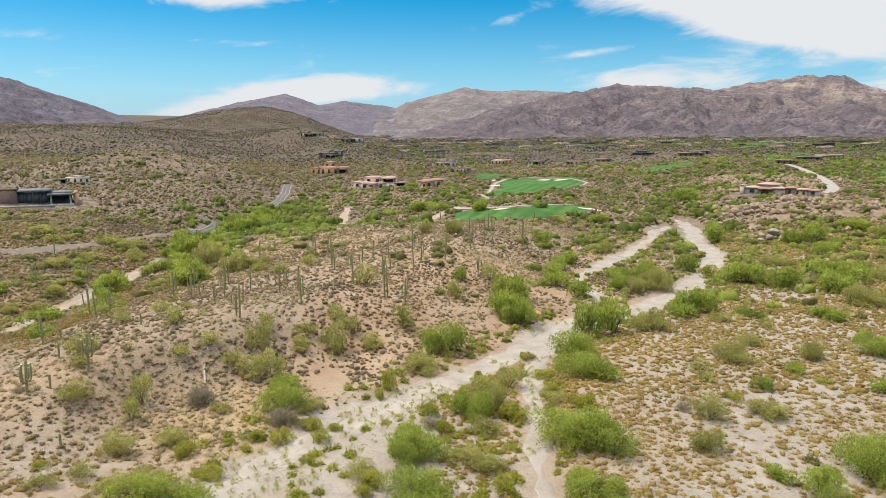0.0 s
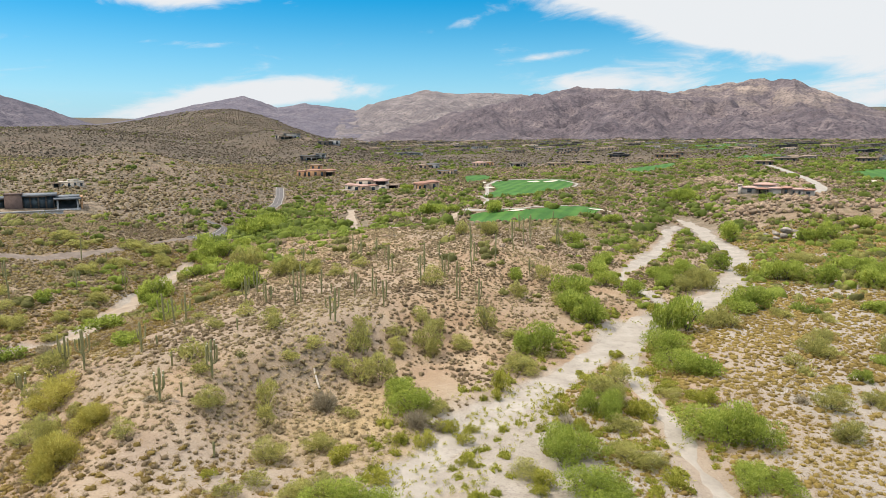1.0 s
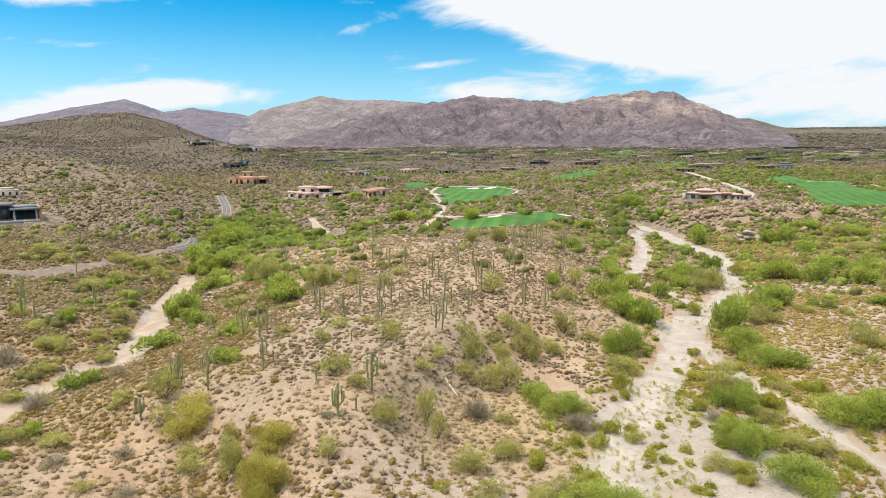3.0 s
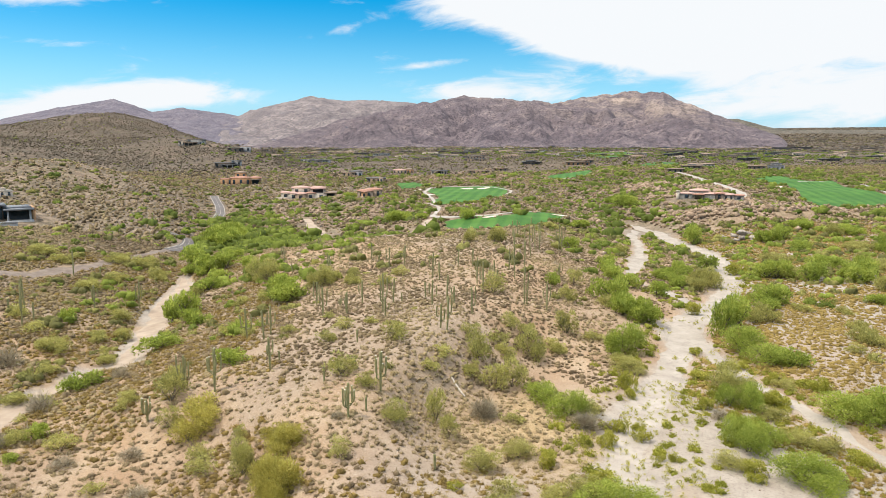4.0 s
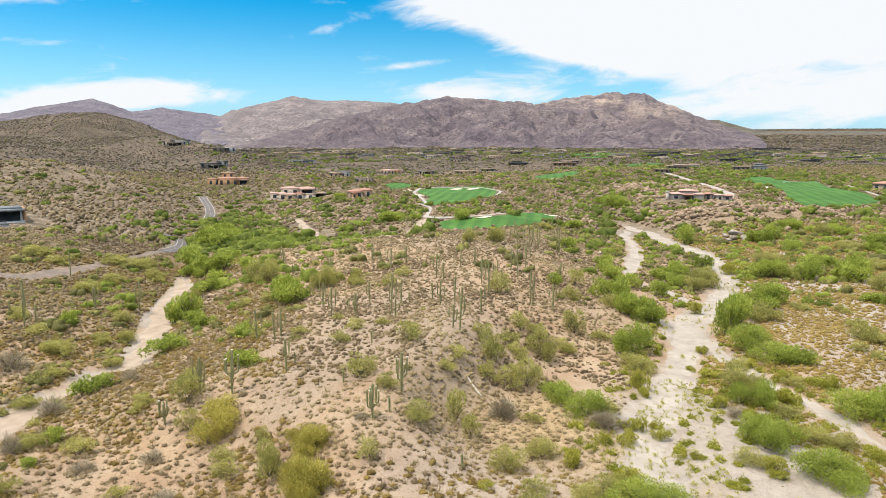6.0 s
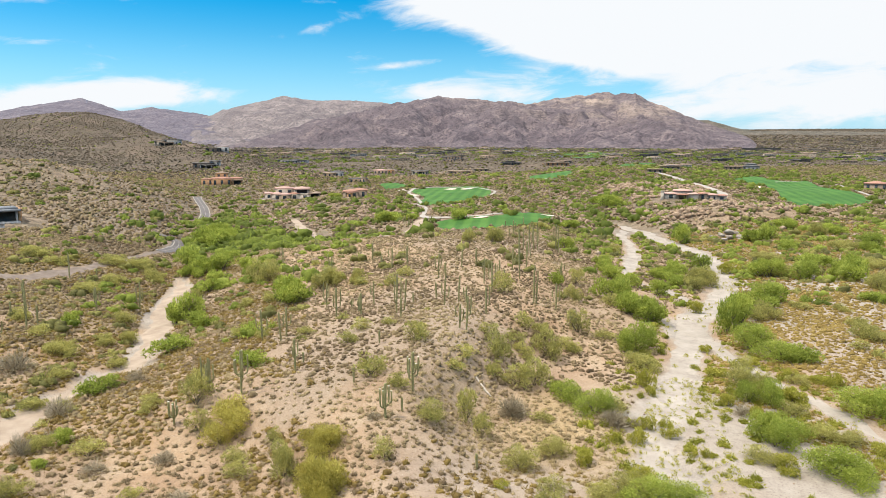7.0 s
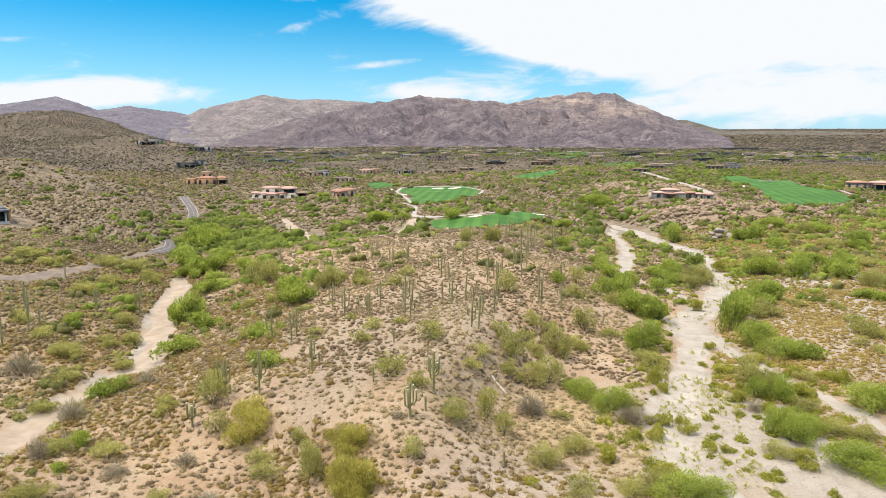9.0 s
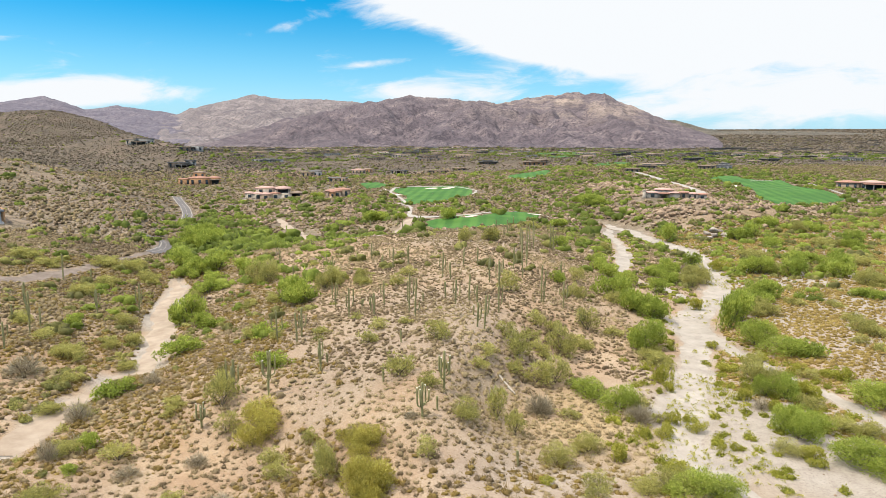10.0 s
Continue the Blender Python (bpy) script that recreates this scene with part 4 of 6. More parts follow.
BRITTLES_A = [(-5.7, 45.4, 0.8, 0.5), (4.3, 46.1, 1, 0.8), (-28.8, 46.3, 0.6, 0.4), (-5, 46.4, 1, 0.9), (-16.9, 47.4, 1, 0.7), (-10, 49.4, 0.4, 0.6), (-10.7, 50.2, 0.4, 0.5), (-20.1, 50.9, 1, 0.9), (-13.5, 54.1, 0.9, 0.9), (-16, 54.2, 0.9, 0.5), (-10.1, 54.3, 0.8, 0.8), (-0.1, 55.7, 0.8, 0.9), (-11.2, 56.5, 0.8, 0.9), (-9.2, 56.5, 0.6, 0.6), (6.1, 58.5, 1.3, 1), (-1.1, 58.8, 0.8, 1), (13, 60.1, 1, 1), (12.4, 61.3, 1.2, 0.7), (27.6, 62.3, 0.8, 0.5), (-6.2, 64, 0.7, 0.8), (11, 64.1, 1, 0.7), (-5.3, 65.9, 0.9, 1.6), (38.2, 66.6, 0.8, 0.4), (3.6, 67.2, 1.2, 0.7), (10.5, 69.9, 1.2, 0.7)]
BRITTLES_B = [(3.7, 70.5, 0.7, 0.4), (9.5, 76.9, 0.8, 0.7), (20.6, 94.8, 1.1, 1.4), (35.2, 102.5, 1, 0.9), (49.1, 123.9, 1.9, 1.8)]
BRITTLES = BRITTLES_A + BRITTLES_B
GREYS = [(-50.5, 53.6, 1.1, 0.6), (-35.9, 56.1, 0.7, 0.5), (-1, 56.6, 0.9, 1.0), (-12, 57.1, 1.0, 0.7), (-14.1, 57.2, 1.3, 1.3), (21.6, 59.3, 0.8, 0.8), (6.1, 59.8, 1.0, 0.5), (-22.4, 60.8, 1.3, 1.4), (-57.6, 61, 1.2, 0.7), (-52.4, 61, 1.1, 0.9), (-64, 65.3, 0.9, 1.7), (-63.3, 74.1, 1.4, 1.6), (10.3, 77.8, 0.8, 0.6), (-57.6, 82, 1.0, 1.3), (-70.6, 86.8, 2.1, 2.0)]

# ---- plants ----


def part(name, me, parent, label=""):
    ob = new(name, me)
    ob.parent = parent
    return tagged(ob, label)


def unit(v):
    return v / np.maximum(np.linalg.norm(v, axis=-1, keepdims=True), 1e-9)


def slivers(base, way, length, width, r):
    """Thin leaf triangles: from base along way."""
    n = len(base)
    side = unit(np.cross(way, unit(r.normal(size=(n, 3))))) * np.reshape(width, (-1, 1)) / 2
    tip = base + way * np.reshape(length, (-1, 1))
    v = np.stack([base - side, base + side, tip], 1).reshape(-1, 3)
    return v, np.arange(3 * n).reshape(-1, 3)


def crown_arrays(n, clumps, leaf, r, flat=0.75, twiggy=0.0, low=0.05):
    """A leafy crown of radius about 1 that sits on the ground: many clumps of small leaves with gaps."""
    a = r.uniform(0, 2 * math.pi, clumps)
    rad = np.sqrt(r.uniform(0.02, 1, clumps)) * (0.72 + 0.14 * np.sin(2 * a + r.uniform(0, 6)) + 0.1 * np.sin(5 * a))
    cz = low + (r.uniform(0.15, 1, clumps)) * np.sqrt(np.clip(1 - rad ** 2, 0.08, 1)) * flat
    size = r.uniform(0.15, 0.36, clumps) * (1 - 0.25 * rad)
    stretch = 1 + 0.3 * math.sin(r.uniform(0, 6)) 
    cen = np.stack([rad * np.cos(a) * stretch, rad * np.sin(a) / stretch, cz], 1)
    pick = r.choice(clumps, n, p=size ** 2 / np.sum(size ** 2))
    out = unit(r.normal(size=(n, 3)) + np.array([0, 0, 0.35]))
    shell = r.uniform(0.5, 1.08, n) ** 0.6
    base = cen[pick] + out * (size[pick] * shell)[:, None] * np.array([1.15, 1.15, 0.85])
    base[:, 2] = np.abs(base[:, 2])
    way = unit(out * (0.6 + twiggy) + r.normal(size=(n, 3)) * 0.55 + np.array([0, 0, 0.35 * (1 + twiggy)]))
    v, f = slivers(base, way, leaf * r.uniform(0.6, 1.5, n), leaf * (0.55 - 0.32 * twiggy) * r.uniform(0.6, 1.3, n), r)
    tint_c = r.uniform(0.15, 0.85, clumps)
    # random tone by clump and leaf, plus a painted lit top: lighter with height
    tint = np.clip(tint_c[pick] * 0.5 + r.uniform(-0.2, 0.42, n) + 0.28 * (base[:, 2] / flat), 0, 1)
    return v, f, np.repeat(tint, 3)


def broom_arrays(n, leaf, r, spread=0.9, height=1.0, start=0.0):
    """Wiry stems that fan up and out from the root."""
    a, e = r.uniform(0, 2 * math.pi, n), np.arccos(r.uniform(0.12, 1, n) ** (1 / spread))
    d = np.stack([np.cos(a) * np.sin(e), np.sin(a) * np.sin(e), np.cos(e) * height], 1)
    along_d = r.uniform(start, 1, n) ** 0.6 * r.uniform(0.75, 1.0, n)
    bulge = 1 + 0.18 * np.sin(3 * a + 1) * np.sin(2 * e)
    base = d * (along_d * bulge * 0.9)[:, None] + r.normal(size=(n, 3)) * 0.04
    base[:, 2] = np.abs(base[:, 2])
    way = unit(unit(d) + r.normal(size=(n, 3)) * 0.28 + np.array([0, 0, 0.2]))
    v, f = slivers(base, way, leaf * r.uniform(0.7, 1.5, n), leaf * 0.10 * r.uniform(0.6, 1.5, n), r)
    tint = np.clip(0.25 + 0.35 * along_d + r.uniform(-0.2, 0.3, n), 0, 1)
    return v, f, np.repeat(tint, 3)


def tube(path, radii, sides=6):
    """Verts and quads of a tube through points."""
    path, vs = np.asarray(path, float), []
    for k, p in enumerate(path):
        d = unit(path[min(k + 1, len(path) - 1)] - path[max(k - 1, 0)])
        ref = np.array([1.0, 0, 0]) if abs(d[0]) < 0.8 else np.array([0, 1.0, 0])
        x = unit(np.cross(d, ref))
        y = np.cross(d, x)
        for s in range(sides):
            t = 2 * math.pi * s / sides
            vs.append(p + (x * math.cos(t) + y * math.sin(t)) * radii[k])
    fs = [(k * sides + s, k * sides + (s + 1) % sides, (k + 1) * sides + (s + 1) % sides, (k + 1) * sides + s) for k in range(len(path) - 1) for s in range(sides)]
    return np.array(vs), fs


def join(pieces):
    """One set of verts and faces from several."""
    vs, fs, n = [], [], 0
    for v, f in pieces:
        vs.append(np.asarray(v))
        fs.append(np.asarray(f) + n)
        n += len(v)
    return np.concatenate(vs), np.concatenate(fs)


def stems_mesh(name, r, count=5, top=0.55, thick=0.035):
    """Several crooked stems from one root, for a crown of radius 1."""
    pieces = []
    for k in range(count):
        a = 2 * math.pi * (k + r.uniform(-0.3, 0.3)) / count
        lean = r.uniform(0.25, 0.6)
        pts = [(0.03 * math.cos(a), 0.03 * math.sin(a), -0.08)]
        for s in (0.3, 0.65, 1.0):
            pts.append((lean * s * math.cos(a + 0.4 * s), lean * s * math.sin(a + 0.4 * s), top * s * r.uniform(0.85, 1.1)))
        pieces.append(tube(pts, [thick, thick * 0.8, thick * 0.55, thick * 0.25], 4))
        b = np.array(pts[2])
        for w in (-0.7, 0.7):
            tip = b + np.array([0.3 * math.cos(a + w), 0.3 * math.sin(a + w), 0.22])
            pieces.append(tube([b, (b + tip) / 2 + np.array([0, 0, 0.03]), tip], [thick * 0.5, thick * 0.35, thick * 0.15], 3))
    v, f = join(pieces)
    return mesh_of(name, v, f, M_BARK, smooth_faces=True)


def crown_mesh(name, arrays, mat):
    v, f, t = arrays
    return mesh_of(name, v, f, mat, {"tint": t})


def plant_thing(name, crown, stems, label, category, group):
    root = tagged(new(name), label, category, group)
    part("crown", crown, root)
    part("trunk", stems, root)
    return root


BIG = 2.0  # metres of radius above which a bush gets the finer crown
KINDS = {}
for kind, mat, label, category in (
        ("mesquite_bush", M_GREEN, "bright green leafy mesquite bush on sandy ground", "bush"),
        ("palo_verde_bush", M_OLIVE, "olive green palo verde bush with thin twigs", "bush"),
        ("broom_bush", M_BROOM, "large yellow-green broom-like bush of wiry stems", "bush"),
        ("brittlebush", M_LIME, "small yellow-green rounded desert shrub", "shrub"),
        ("grey_shrub", M_GREY, "bare grey twiggy desert shrub", "shrub")):
    protos = []
    for v in range(4):
        r = np.random.default_rng(100 + v + 10 * len(KINDS))
        stems = stems_mesh(kind + "_stems", r, 4 + v % 3, 0.5, 0.035 if kind != "brittlebush" else 0.02)
        for fine in (True, False):
            if kind == "mesquite_bush":
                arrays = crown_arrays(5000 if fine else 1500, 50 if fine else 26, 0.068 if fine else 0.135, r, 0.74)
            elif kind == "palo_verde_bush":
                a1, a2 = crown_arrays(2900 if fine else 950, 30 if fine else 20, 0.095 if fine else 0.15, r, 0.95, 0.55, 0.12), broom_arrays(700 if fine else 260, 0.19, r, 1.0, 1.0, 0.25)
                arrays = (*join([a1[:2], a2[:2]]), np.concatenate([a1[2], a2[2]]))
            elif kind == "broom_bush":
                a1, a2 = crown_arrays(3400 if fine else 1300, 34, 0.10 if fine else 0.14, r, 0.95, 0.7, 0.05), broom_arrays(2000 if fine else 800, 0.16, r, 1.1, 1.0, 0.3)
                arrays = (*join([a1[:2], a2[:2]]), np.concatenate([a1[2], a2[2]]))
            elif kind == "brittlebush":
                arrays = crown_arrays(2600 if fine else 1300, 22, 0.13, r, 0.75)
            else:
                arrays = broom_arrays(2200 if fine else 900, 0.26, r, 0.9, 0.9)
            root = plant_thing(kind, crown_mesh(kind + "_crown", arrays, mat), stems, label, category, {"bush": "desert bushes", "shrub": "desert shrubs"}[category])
            protos.append((fine, root))
    KINDS[kind] = protos

used = set()


def plant(kind, k, x, y, radius, tall, r):
    """One bush of a kind: the first of each sort is the original, the rest are copies. Wide ones are thickets of several."""
    limit = {"palo_verde_bush": 1.7, "mesquite_bush": 2.9, "broom_bush": 2.4}.get(kind, 9)
    if radius > limit:
        n = 3 if radius < 1.35 * limit else 5 if radius < 2 * limit else 7
        for q in range(n):
            a = 2 * math.pi * (q + r.uniform(-0.2, 0.2)) / n
            reach = radius * (0.48 if n < 5 else 0.58) * (1 if q else 0.1)
            plant(kind, k + q, x + reach * math.cos(a), y + reach * math.sin(a), min(radius * r.uniform(0.4, 0.62), limit * 0.98), tall * r.uniform(0.95, 1.3), r)
        return None
    fits = [p for fine, p in KINDS[kind] if fine == ((radius > BIG and y < 84) or (y < 62 and radius > 1.2))]
    src = fits[k % len(fits)]
    m = pose(x, y, float(ground_z(x, y)) - 0.05, 0, 0, r.uniform(0, 360))
    s = (radius * 1.12, radius * 1.12, radius * tall)
    if src.name in used:
        ob = copy_thing(src, m)
    else:
        used.add(src.name)
        ob = src
        ob.matrix_basis = m
    ob.scale = s
    return ob


r = np.random.default_rng(5)
for kind, rows, tall in (("mesquite_bush", MESQUITES, 1.1), ("palo_verde_bush", PALO_VERDES, 0.95), ("broom_bush", BROOMS, 0.9), ("brittlebush", BRITTLES, 1.15), ("grey_shrub", GREYS, 1.0)):
    for k, (x, y, radius, high) in enumerate(rows):
        plant(kind, k, x, y, radius, max(1.3 * high / radius, 0.78) * tall * r.uniform(0.95, 1.1), r)
for kind, protos in KINDS.items():  # sorts that were not called for
    for fine, p in protos:
        if p.name not in used:
            for o in (*p.children_recursive, p):
                bpy.data.objects.remove(o)


# ---- saguaros ----
def column(path, radius, ribs=11):
    """A fluted cactus column through points, with a rounded tip."""
    path = np.asarray(path, float)
    vs, sides = [], ribs * 2
    L = len(path)
    for k, p in enumerate(path):
        d = unit(path[min(k + 1, L - 1)] - path[max(k - 1, 0)])
        ref = np.array([1.0, 0, 0]) if abs(d[0]) < 0.8 else np.array([0, 1.0, 0])
        x = unit(np.cross(d, ref))
        y = np.cross(d, x)
        u = k / (L - 1)
        rad = radius * (0.82 + 0.3 * math.sin(min(u, 0.9) * 2.6)) * (1 if u < 0.93 else 0.72 if u < 0.99 else 0.18)
        for s in range(sides):
            t = 2 * math.pi * s / sides
            q = rad * (1.0 if s % 2 else 0.82)
            vs.append(p + (x * math.cos(t) + y * math.sin(t)) * q)
    fs = [(k * sides + s, k * sides + (s + 1) % sides, (k + 1) * sides + (s + 1) % sides, (k + 1) * sides + s) for k in range(L - 1) for s in range(sides)]
    return np.array(vs), fs


def saguaro(x, y, tall, arms, r):
    root = tagged(new("saguaro"), ("tall green saguaro cactus with upturned arms" if arms > 1 else "single upright green saguaro cactus column") + " on the stony ridge", "cactus", "saguaros on the ridge")
    root.matrix_basis = pose(x, y, float(ground_z(x, y)) - 0.1, r.uniform(-3, 3), r.uniform(-3, 3), r.uniform(0, 360))
    rad = 0.104 if tall > 1.6 else 0.085
    tall *= 1.12
    n = 12
    trunk_top = tall * (0.98 if arms < 5 else r.uniform(0.9, 1.0))
    zs = np.concatenate([np.linspace(0, trunk_top * 0.95, n - 2), [trunk_top * 0.98, trunk_top]])
    path = [(0.03 * math.sin(z * 1.3), 0.03 * math.cos(z), z) for z in zs]
    part("trunk", mesh_of("trunk", *column(path, rad), M_CACTUS, smooth_faces=True), root)
    for k in range(arms):
        a = 2 * math.pi * (k + r.uniform(-0.2, 0.2)) / max(arms, 1) + 0.6
        z0, reach, z1 = tall * r.uniform(0.26, 0.5), r.uniform(0.26, 0.36) + 0.07 * tall * r.uniform(0.3, 1.2), tall * r.uniform(0.68, 1.0)
        c, s = math.cos(a), math.sin(a)
        pts = [(0.1 * c, 0.1 * s, z0), (reach * 0.55 * c, reach * 0.55 * s, z0 + 0.05), (reach * 0.9 * c, reach * 0.9 * s, z0 + 0.2)]
        for u in (0.35, 0.6, 0.85, 0.96, 1.0):
            pts.append((reach * c, reach * s, z0 + 0.2 + (max(z1 - z0, 0.5) - 0.1) * u))
        part("arm", mesh_of("arm", *column(pts, rad * 0.66, 9), M_CACTUS, smooth_faces=True), root)
        if tall > 2.2 and arms >= 5 and y < 80:
            tips = [bulb(np.array(pts[-1]) + np.array([0.05 * math.cos(q), 0.05 * math.sin(q), 0.02]), 0.045) for q in (0, 2.1, 4.2)]
            part("blossom", mesh_of("blossom", *join(tips), M_BLOSSOM), root, "cream-white cactus blossoms")


def bulb(c, size):
    v = np.array([(1, 0, 0), (0, 1, 0), (-1, 0, 0), (0, -1, 0), (0, 0, 1), (0, 0, -1)], float) * size + c
    return v, [(0, 1, 4), (1, 2, 4), (2, 3, 4), (3, 0, 4), (1, 0, 5), (2, 1, 5), (3, 2, 5), (0, 3, 5)]


r = np.random.default_rng(8)
for x, y, tall, arms in SAGUAROS:
    saguaro(x, y, max(tall, 1.2), arms, r)


# ---- low growth, past counting ----
def in_view(x, y, margin=4.0):
    """The wedge of land that the clip looks over."""
    seen = np.zeros(np.shape(x), bool)
    for ex, ey, low, high in ((0, 0, -34, 34), (-22, 1, -28, 40), (-38, 3, -22, 46), (-50, 5, -17, 52)):
        az = np.degrees(np.arctan2(x - ex, y - ey))
        seen |= (az > low - margin) & (az < high + margin)
    return seen & (y > 34)


def within(x, y, outline):
    """Which points lie inside an outline."""
    odd = np.zeros(np.shape(x), bool)
    for (ax, ay), (bx, by) in zip(outline, outline[1:] + outline[:1]):
        if ay != by:
            odd ^= ((ay > y) != (by > y)) & (x < ax + (bx - ax) * (y - ay) / (by - ay))
    return odd


def keep_clear(x, y, margin=0.0):
    """Where nothing grows: beds, roads, turf, houses."""
    ok = np.ones(np.shape(x), bool)
    for line in ROADS:
        d, _, (half,) = along(x, y, line)
        ok &= d > half + margin
    for outline in TURF:
        ok &= ~within(x, y, outline)
    for cx, cy, rx, ry, turn in CLEARINGS:
        ok &= bump(x, y, cx, cy, rx + margin, ry + margin, turn) < math.exp(-1)
    return ok


def scatter(x0, x1, y0, y1, step, r):
    """Jittered points, one a cell."""
    x, y = np.meshgrid(np.arange(x0, x1, step), np.arange(y0, y1, step * 0.9))
    x, y = x + r.uniform(-0.42, 0.42, x.shape) * step + (np.arange(x.shape[0]) % 2)[:, None] * step / 2, y + r.uniform(-0.42, 0.42, x.shape) * step
    return x.ravel(), y.ravel()


def stuff(name, protos, x, y, size, tall, tint, mat, label, category, r, sink=0.03):
    """Many copies of small crowns, joined into one object."""
    which, turn, z = r.integers(0, len(protos), len(x)), r.uniform(0, 2 * math.pi, len(x)), ground_z(x, y) - sink
    vs, fs, ts, n = [], [], [], 0
    for k, (v, f, t) in enumerate(protos):
        i = np.nonzero(which == k)[0]
        if not len(i):
            continue
        c, s = np.cos(turn[i])[:, None], np.sin(turn[i])[:, None]
        X, Y = v[:, 0] * c - v[:, 1] * s, v[:, 0] * s + v[:, 1] * c
        P = np.stack([X * size[i, None] + x[i, None], Y * size[i, None] + y[i, None], v[:, 2] * (size * tall)[i, None] + z[i, None]], -1)
        vs.append(P.reshape(-1, 3))
        fs.append((f[None] + (np.arange(len(i)) * len(v))[:, None, None] + n).reshape(-1, 3))
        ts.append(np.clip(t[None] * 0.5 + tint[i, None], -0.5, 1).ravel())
        n += P.shape[0] * P.shape[1]
    me = mesh_of(name, np.concatenate(vs), np.concatenate(fs), mat, {"tint": np.concatenate(ts)})
    return tagged(new(name, me), label, category, kind="stuff")


def ragged_heart(r, cx, cy, radius, flat, segs):
    """A jagged mound: its two rings of points jump in and out."""
    vs, fs = [], []
    for k, (e, rad) in enumerate(((0.03, 1.0), (0.60, 1.0))):
        for s in range(segs):
            a = 2 * math.pi * (s + 0.5 * k + r.uniform(-0.25, 0.25)) / segs
            q = radius * rad * (1.15 if (s + k) % 2 else 0.66) * r.uniform(0.75, 1.2) * math.cos(e)
            vs.append((cx + q * math.cos(a), cy + q * math.sin(a), flat * radius * 1.3 * math.sin(e) * r.uniform(0.55, 1.45)))
    vs.append((cx + radius * r.uniform(-0.25, 0.25), cy + radius * r.uniform(-0.25, 0.25), flat * radius * r.uniform(0.95, 1.3)))
    for s in range(segs):
        q = (s + 1) % segs
        fs += [(s, q, segs + s), (q, segs + q, segs + s), (segs + s, segs + q, 2 * segs)]
    # shade under the shrub put into the tint: bottom ring darker
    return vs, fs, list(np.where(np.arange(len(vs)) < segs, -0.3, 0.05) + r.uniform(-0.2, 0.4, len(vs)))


def low_proto(n, leaf, seed, flat=0.62, segs=8, heart=0.6, thin=0.4, lumps=1):
    """A small mounded shrub: jagged dark hearts, shade painted in at their foot, with twigs and leaves standing out of
    them.
    """
    r = np.random.default_rng(seed)
    vs, fs, ts = [], [], []
    for k in range(lumps):
        a, far = 2 * math.pi * (k + r.uniform(-0.3, 0.3)) / lumps, 0 if lumps == 1 else r.uniform(0.3, 0.62)
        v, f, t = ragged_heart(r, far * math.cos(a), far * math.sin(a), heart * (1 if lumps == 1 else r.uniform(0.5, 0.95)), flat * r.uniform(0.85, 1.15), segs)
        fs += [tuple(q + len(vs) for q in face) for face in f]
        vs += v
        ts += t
    if not n:
        return np.array(vs), np.array(fs), np.array(ts)
    a, e = r.uniform(0, 2 * math.pi, n), np.arccos(r.uniform(0.0, 1, n))
    d = np.stack([np.cos(a) * np.sin(e), np.sin(a) * np.sin(e), np.cos(e) * flat], 1)
    lump = 1 + 0.28 * np.sin(2 * a + seed) + 0.2 * np.sin(5 * a + 2 * seed)
    base = d * (r.uniform(0.35, 0.85, n) * lump)[:, None]
    way = unit(unit(d) * 0.9 + r.normal(size=(n, 3)) * 0.55 + np.array([0, 0, 0.25]))
    v, f = slivers(base, way, leaf * r.uniform(0.6, 1.5, n), leaf * thin * r.uniform(0.6, 1.3, n), r)
    return np.concatenate([np.array(vs), v]), np.concatenate([np.array(fs), f + len(vs)]), np.concatenate([ts, np.repeat(r.uniform(0.05, 1, n), 3)])


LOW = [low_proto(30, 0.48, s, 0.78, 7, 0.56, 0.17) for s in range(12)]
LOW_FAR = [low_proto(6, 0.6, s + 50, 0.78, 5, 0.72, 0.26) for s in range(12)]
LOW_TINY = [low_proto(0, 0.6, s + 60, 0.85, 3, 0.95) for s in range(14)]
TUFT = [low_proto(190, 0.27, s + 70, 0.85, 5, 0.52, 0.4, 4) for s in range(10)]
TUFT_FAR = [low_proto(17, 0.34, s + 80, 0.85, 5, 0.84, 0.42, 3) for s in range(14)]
SEEDLING = [crown_arrays(70, 7, 0.26, np.random.default_rng(90 + s), 0.8) for s in range(6)]
TWIGS = [broom_arrays(150, 0.34, np.random.default_rng(95 + s), 0.9, 0.85) for s in range(6)]

r = np.random.default_rng(21)
# grey-brown bursage on the ridge and the left bank
bed_y, bed_x = [w[1] for w in WASH[::-1]], [w[0] for w in WASH[::-1]]
x, y = scatter(-112, 62, 34, 175, 0.60, r)
slope = bump(x, y, -26, 61, 7, 10, -20) + 0.2 * bump(x, y, -16, 80, 8, 16, -25)
dens = (0.56 + 0.2 * smooth(66, 90, y)) * (1 + 0.3 * fractal(x, y, 9, 61)) + 0.5 * np.clip(slope, 0, 1) + 0.35 * bump(x, y, -49, 52, 12, 13) - 0.32 * bump(x, y, -30, 48, 8, 6) - 0.7 * np.clip(fractal(x, y, 6, 62) - 0.3, 0, 1) * (1 - np.clip(slope, 0, 1))
i = in_view(x, y) & (x < np.interp(y, bed_y, bed_x)) & (wash_distance(x, y) > 0.8) & (r.uniform(0, 1, len(x)) < dens) & keep_clear(x, y)
x, y = x[i], y[i]
slope = np.clip(slope[i], 0, 1)
s = np.clip(r.normal(0.33, 0.11, len(x)), 0.12, 0.75) * (1 + 0.25 * smooth(-45, -70, x)) * (1 + 0.25 * slope * r.uniform(0, 1, len(x)))
tint = np.clip(0.16 + 0.4 * fractal(x, y, 12, 63) + r.uniform(-0.15, 0.4, len(x)) - 0.14 * slope, -0.4, 0.6)
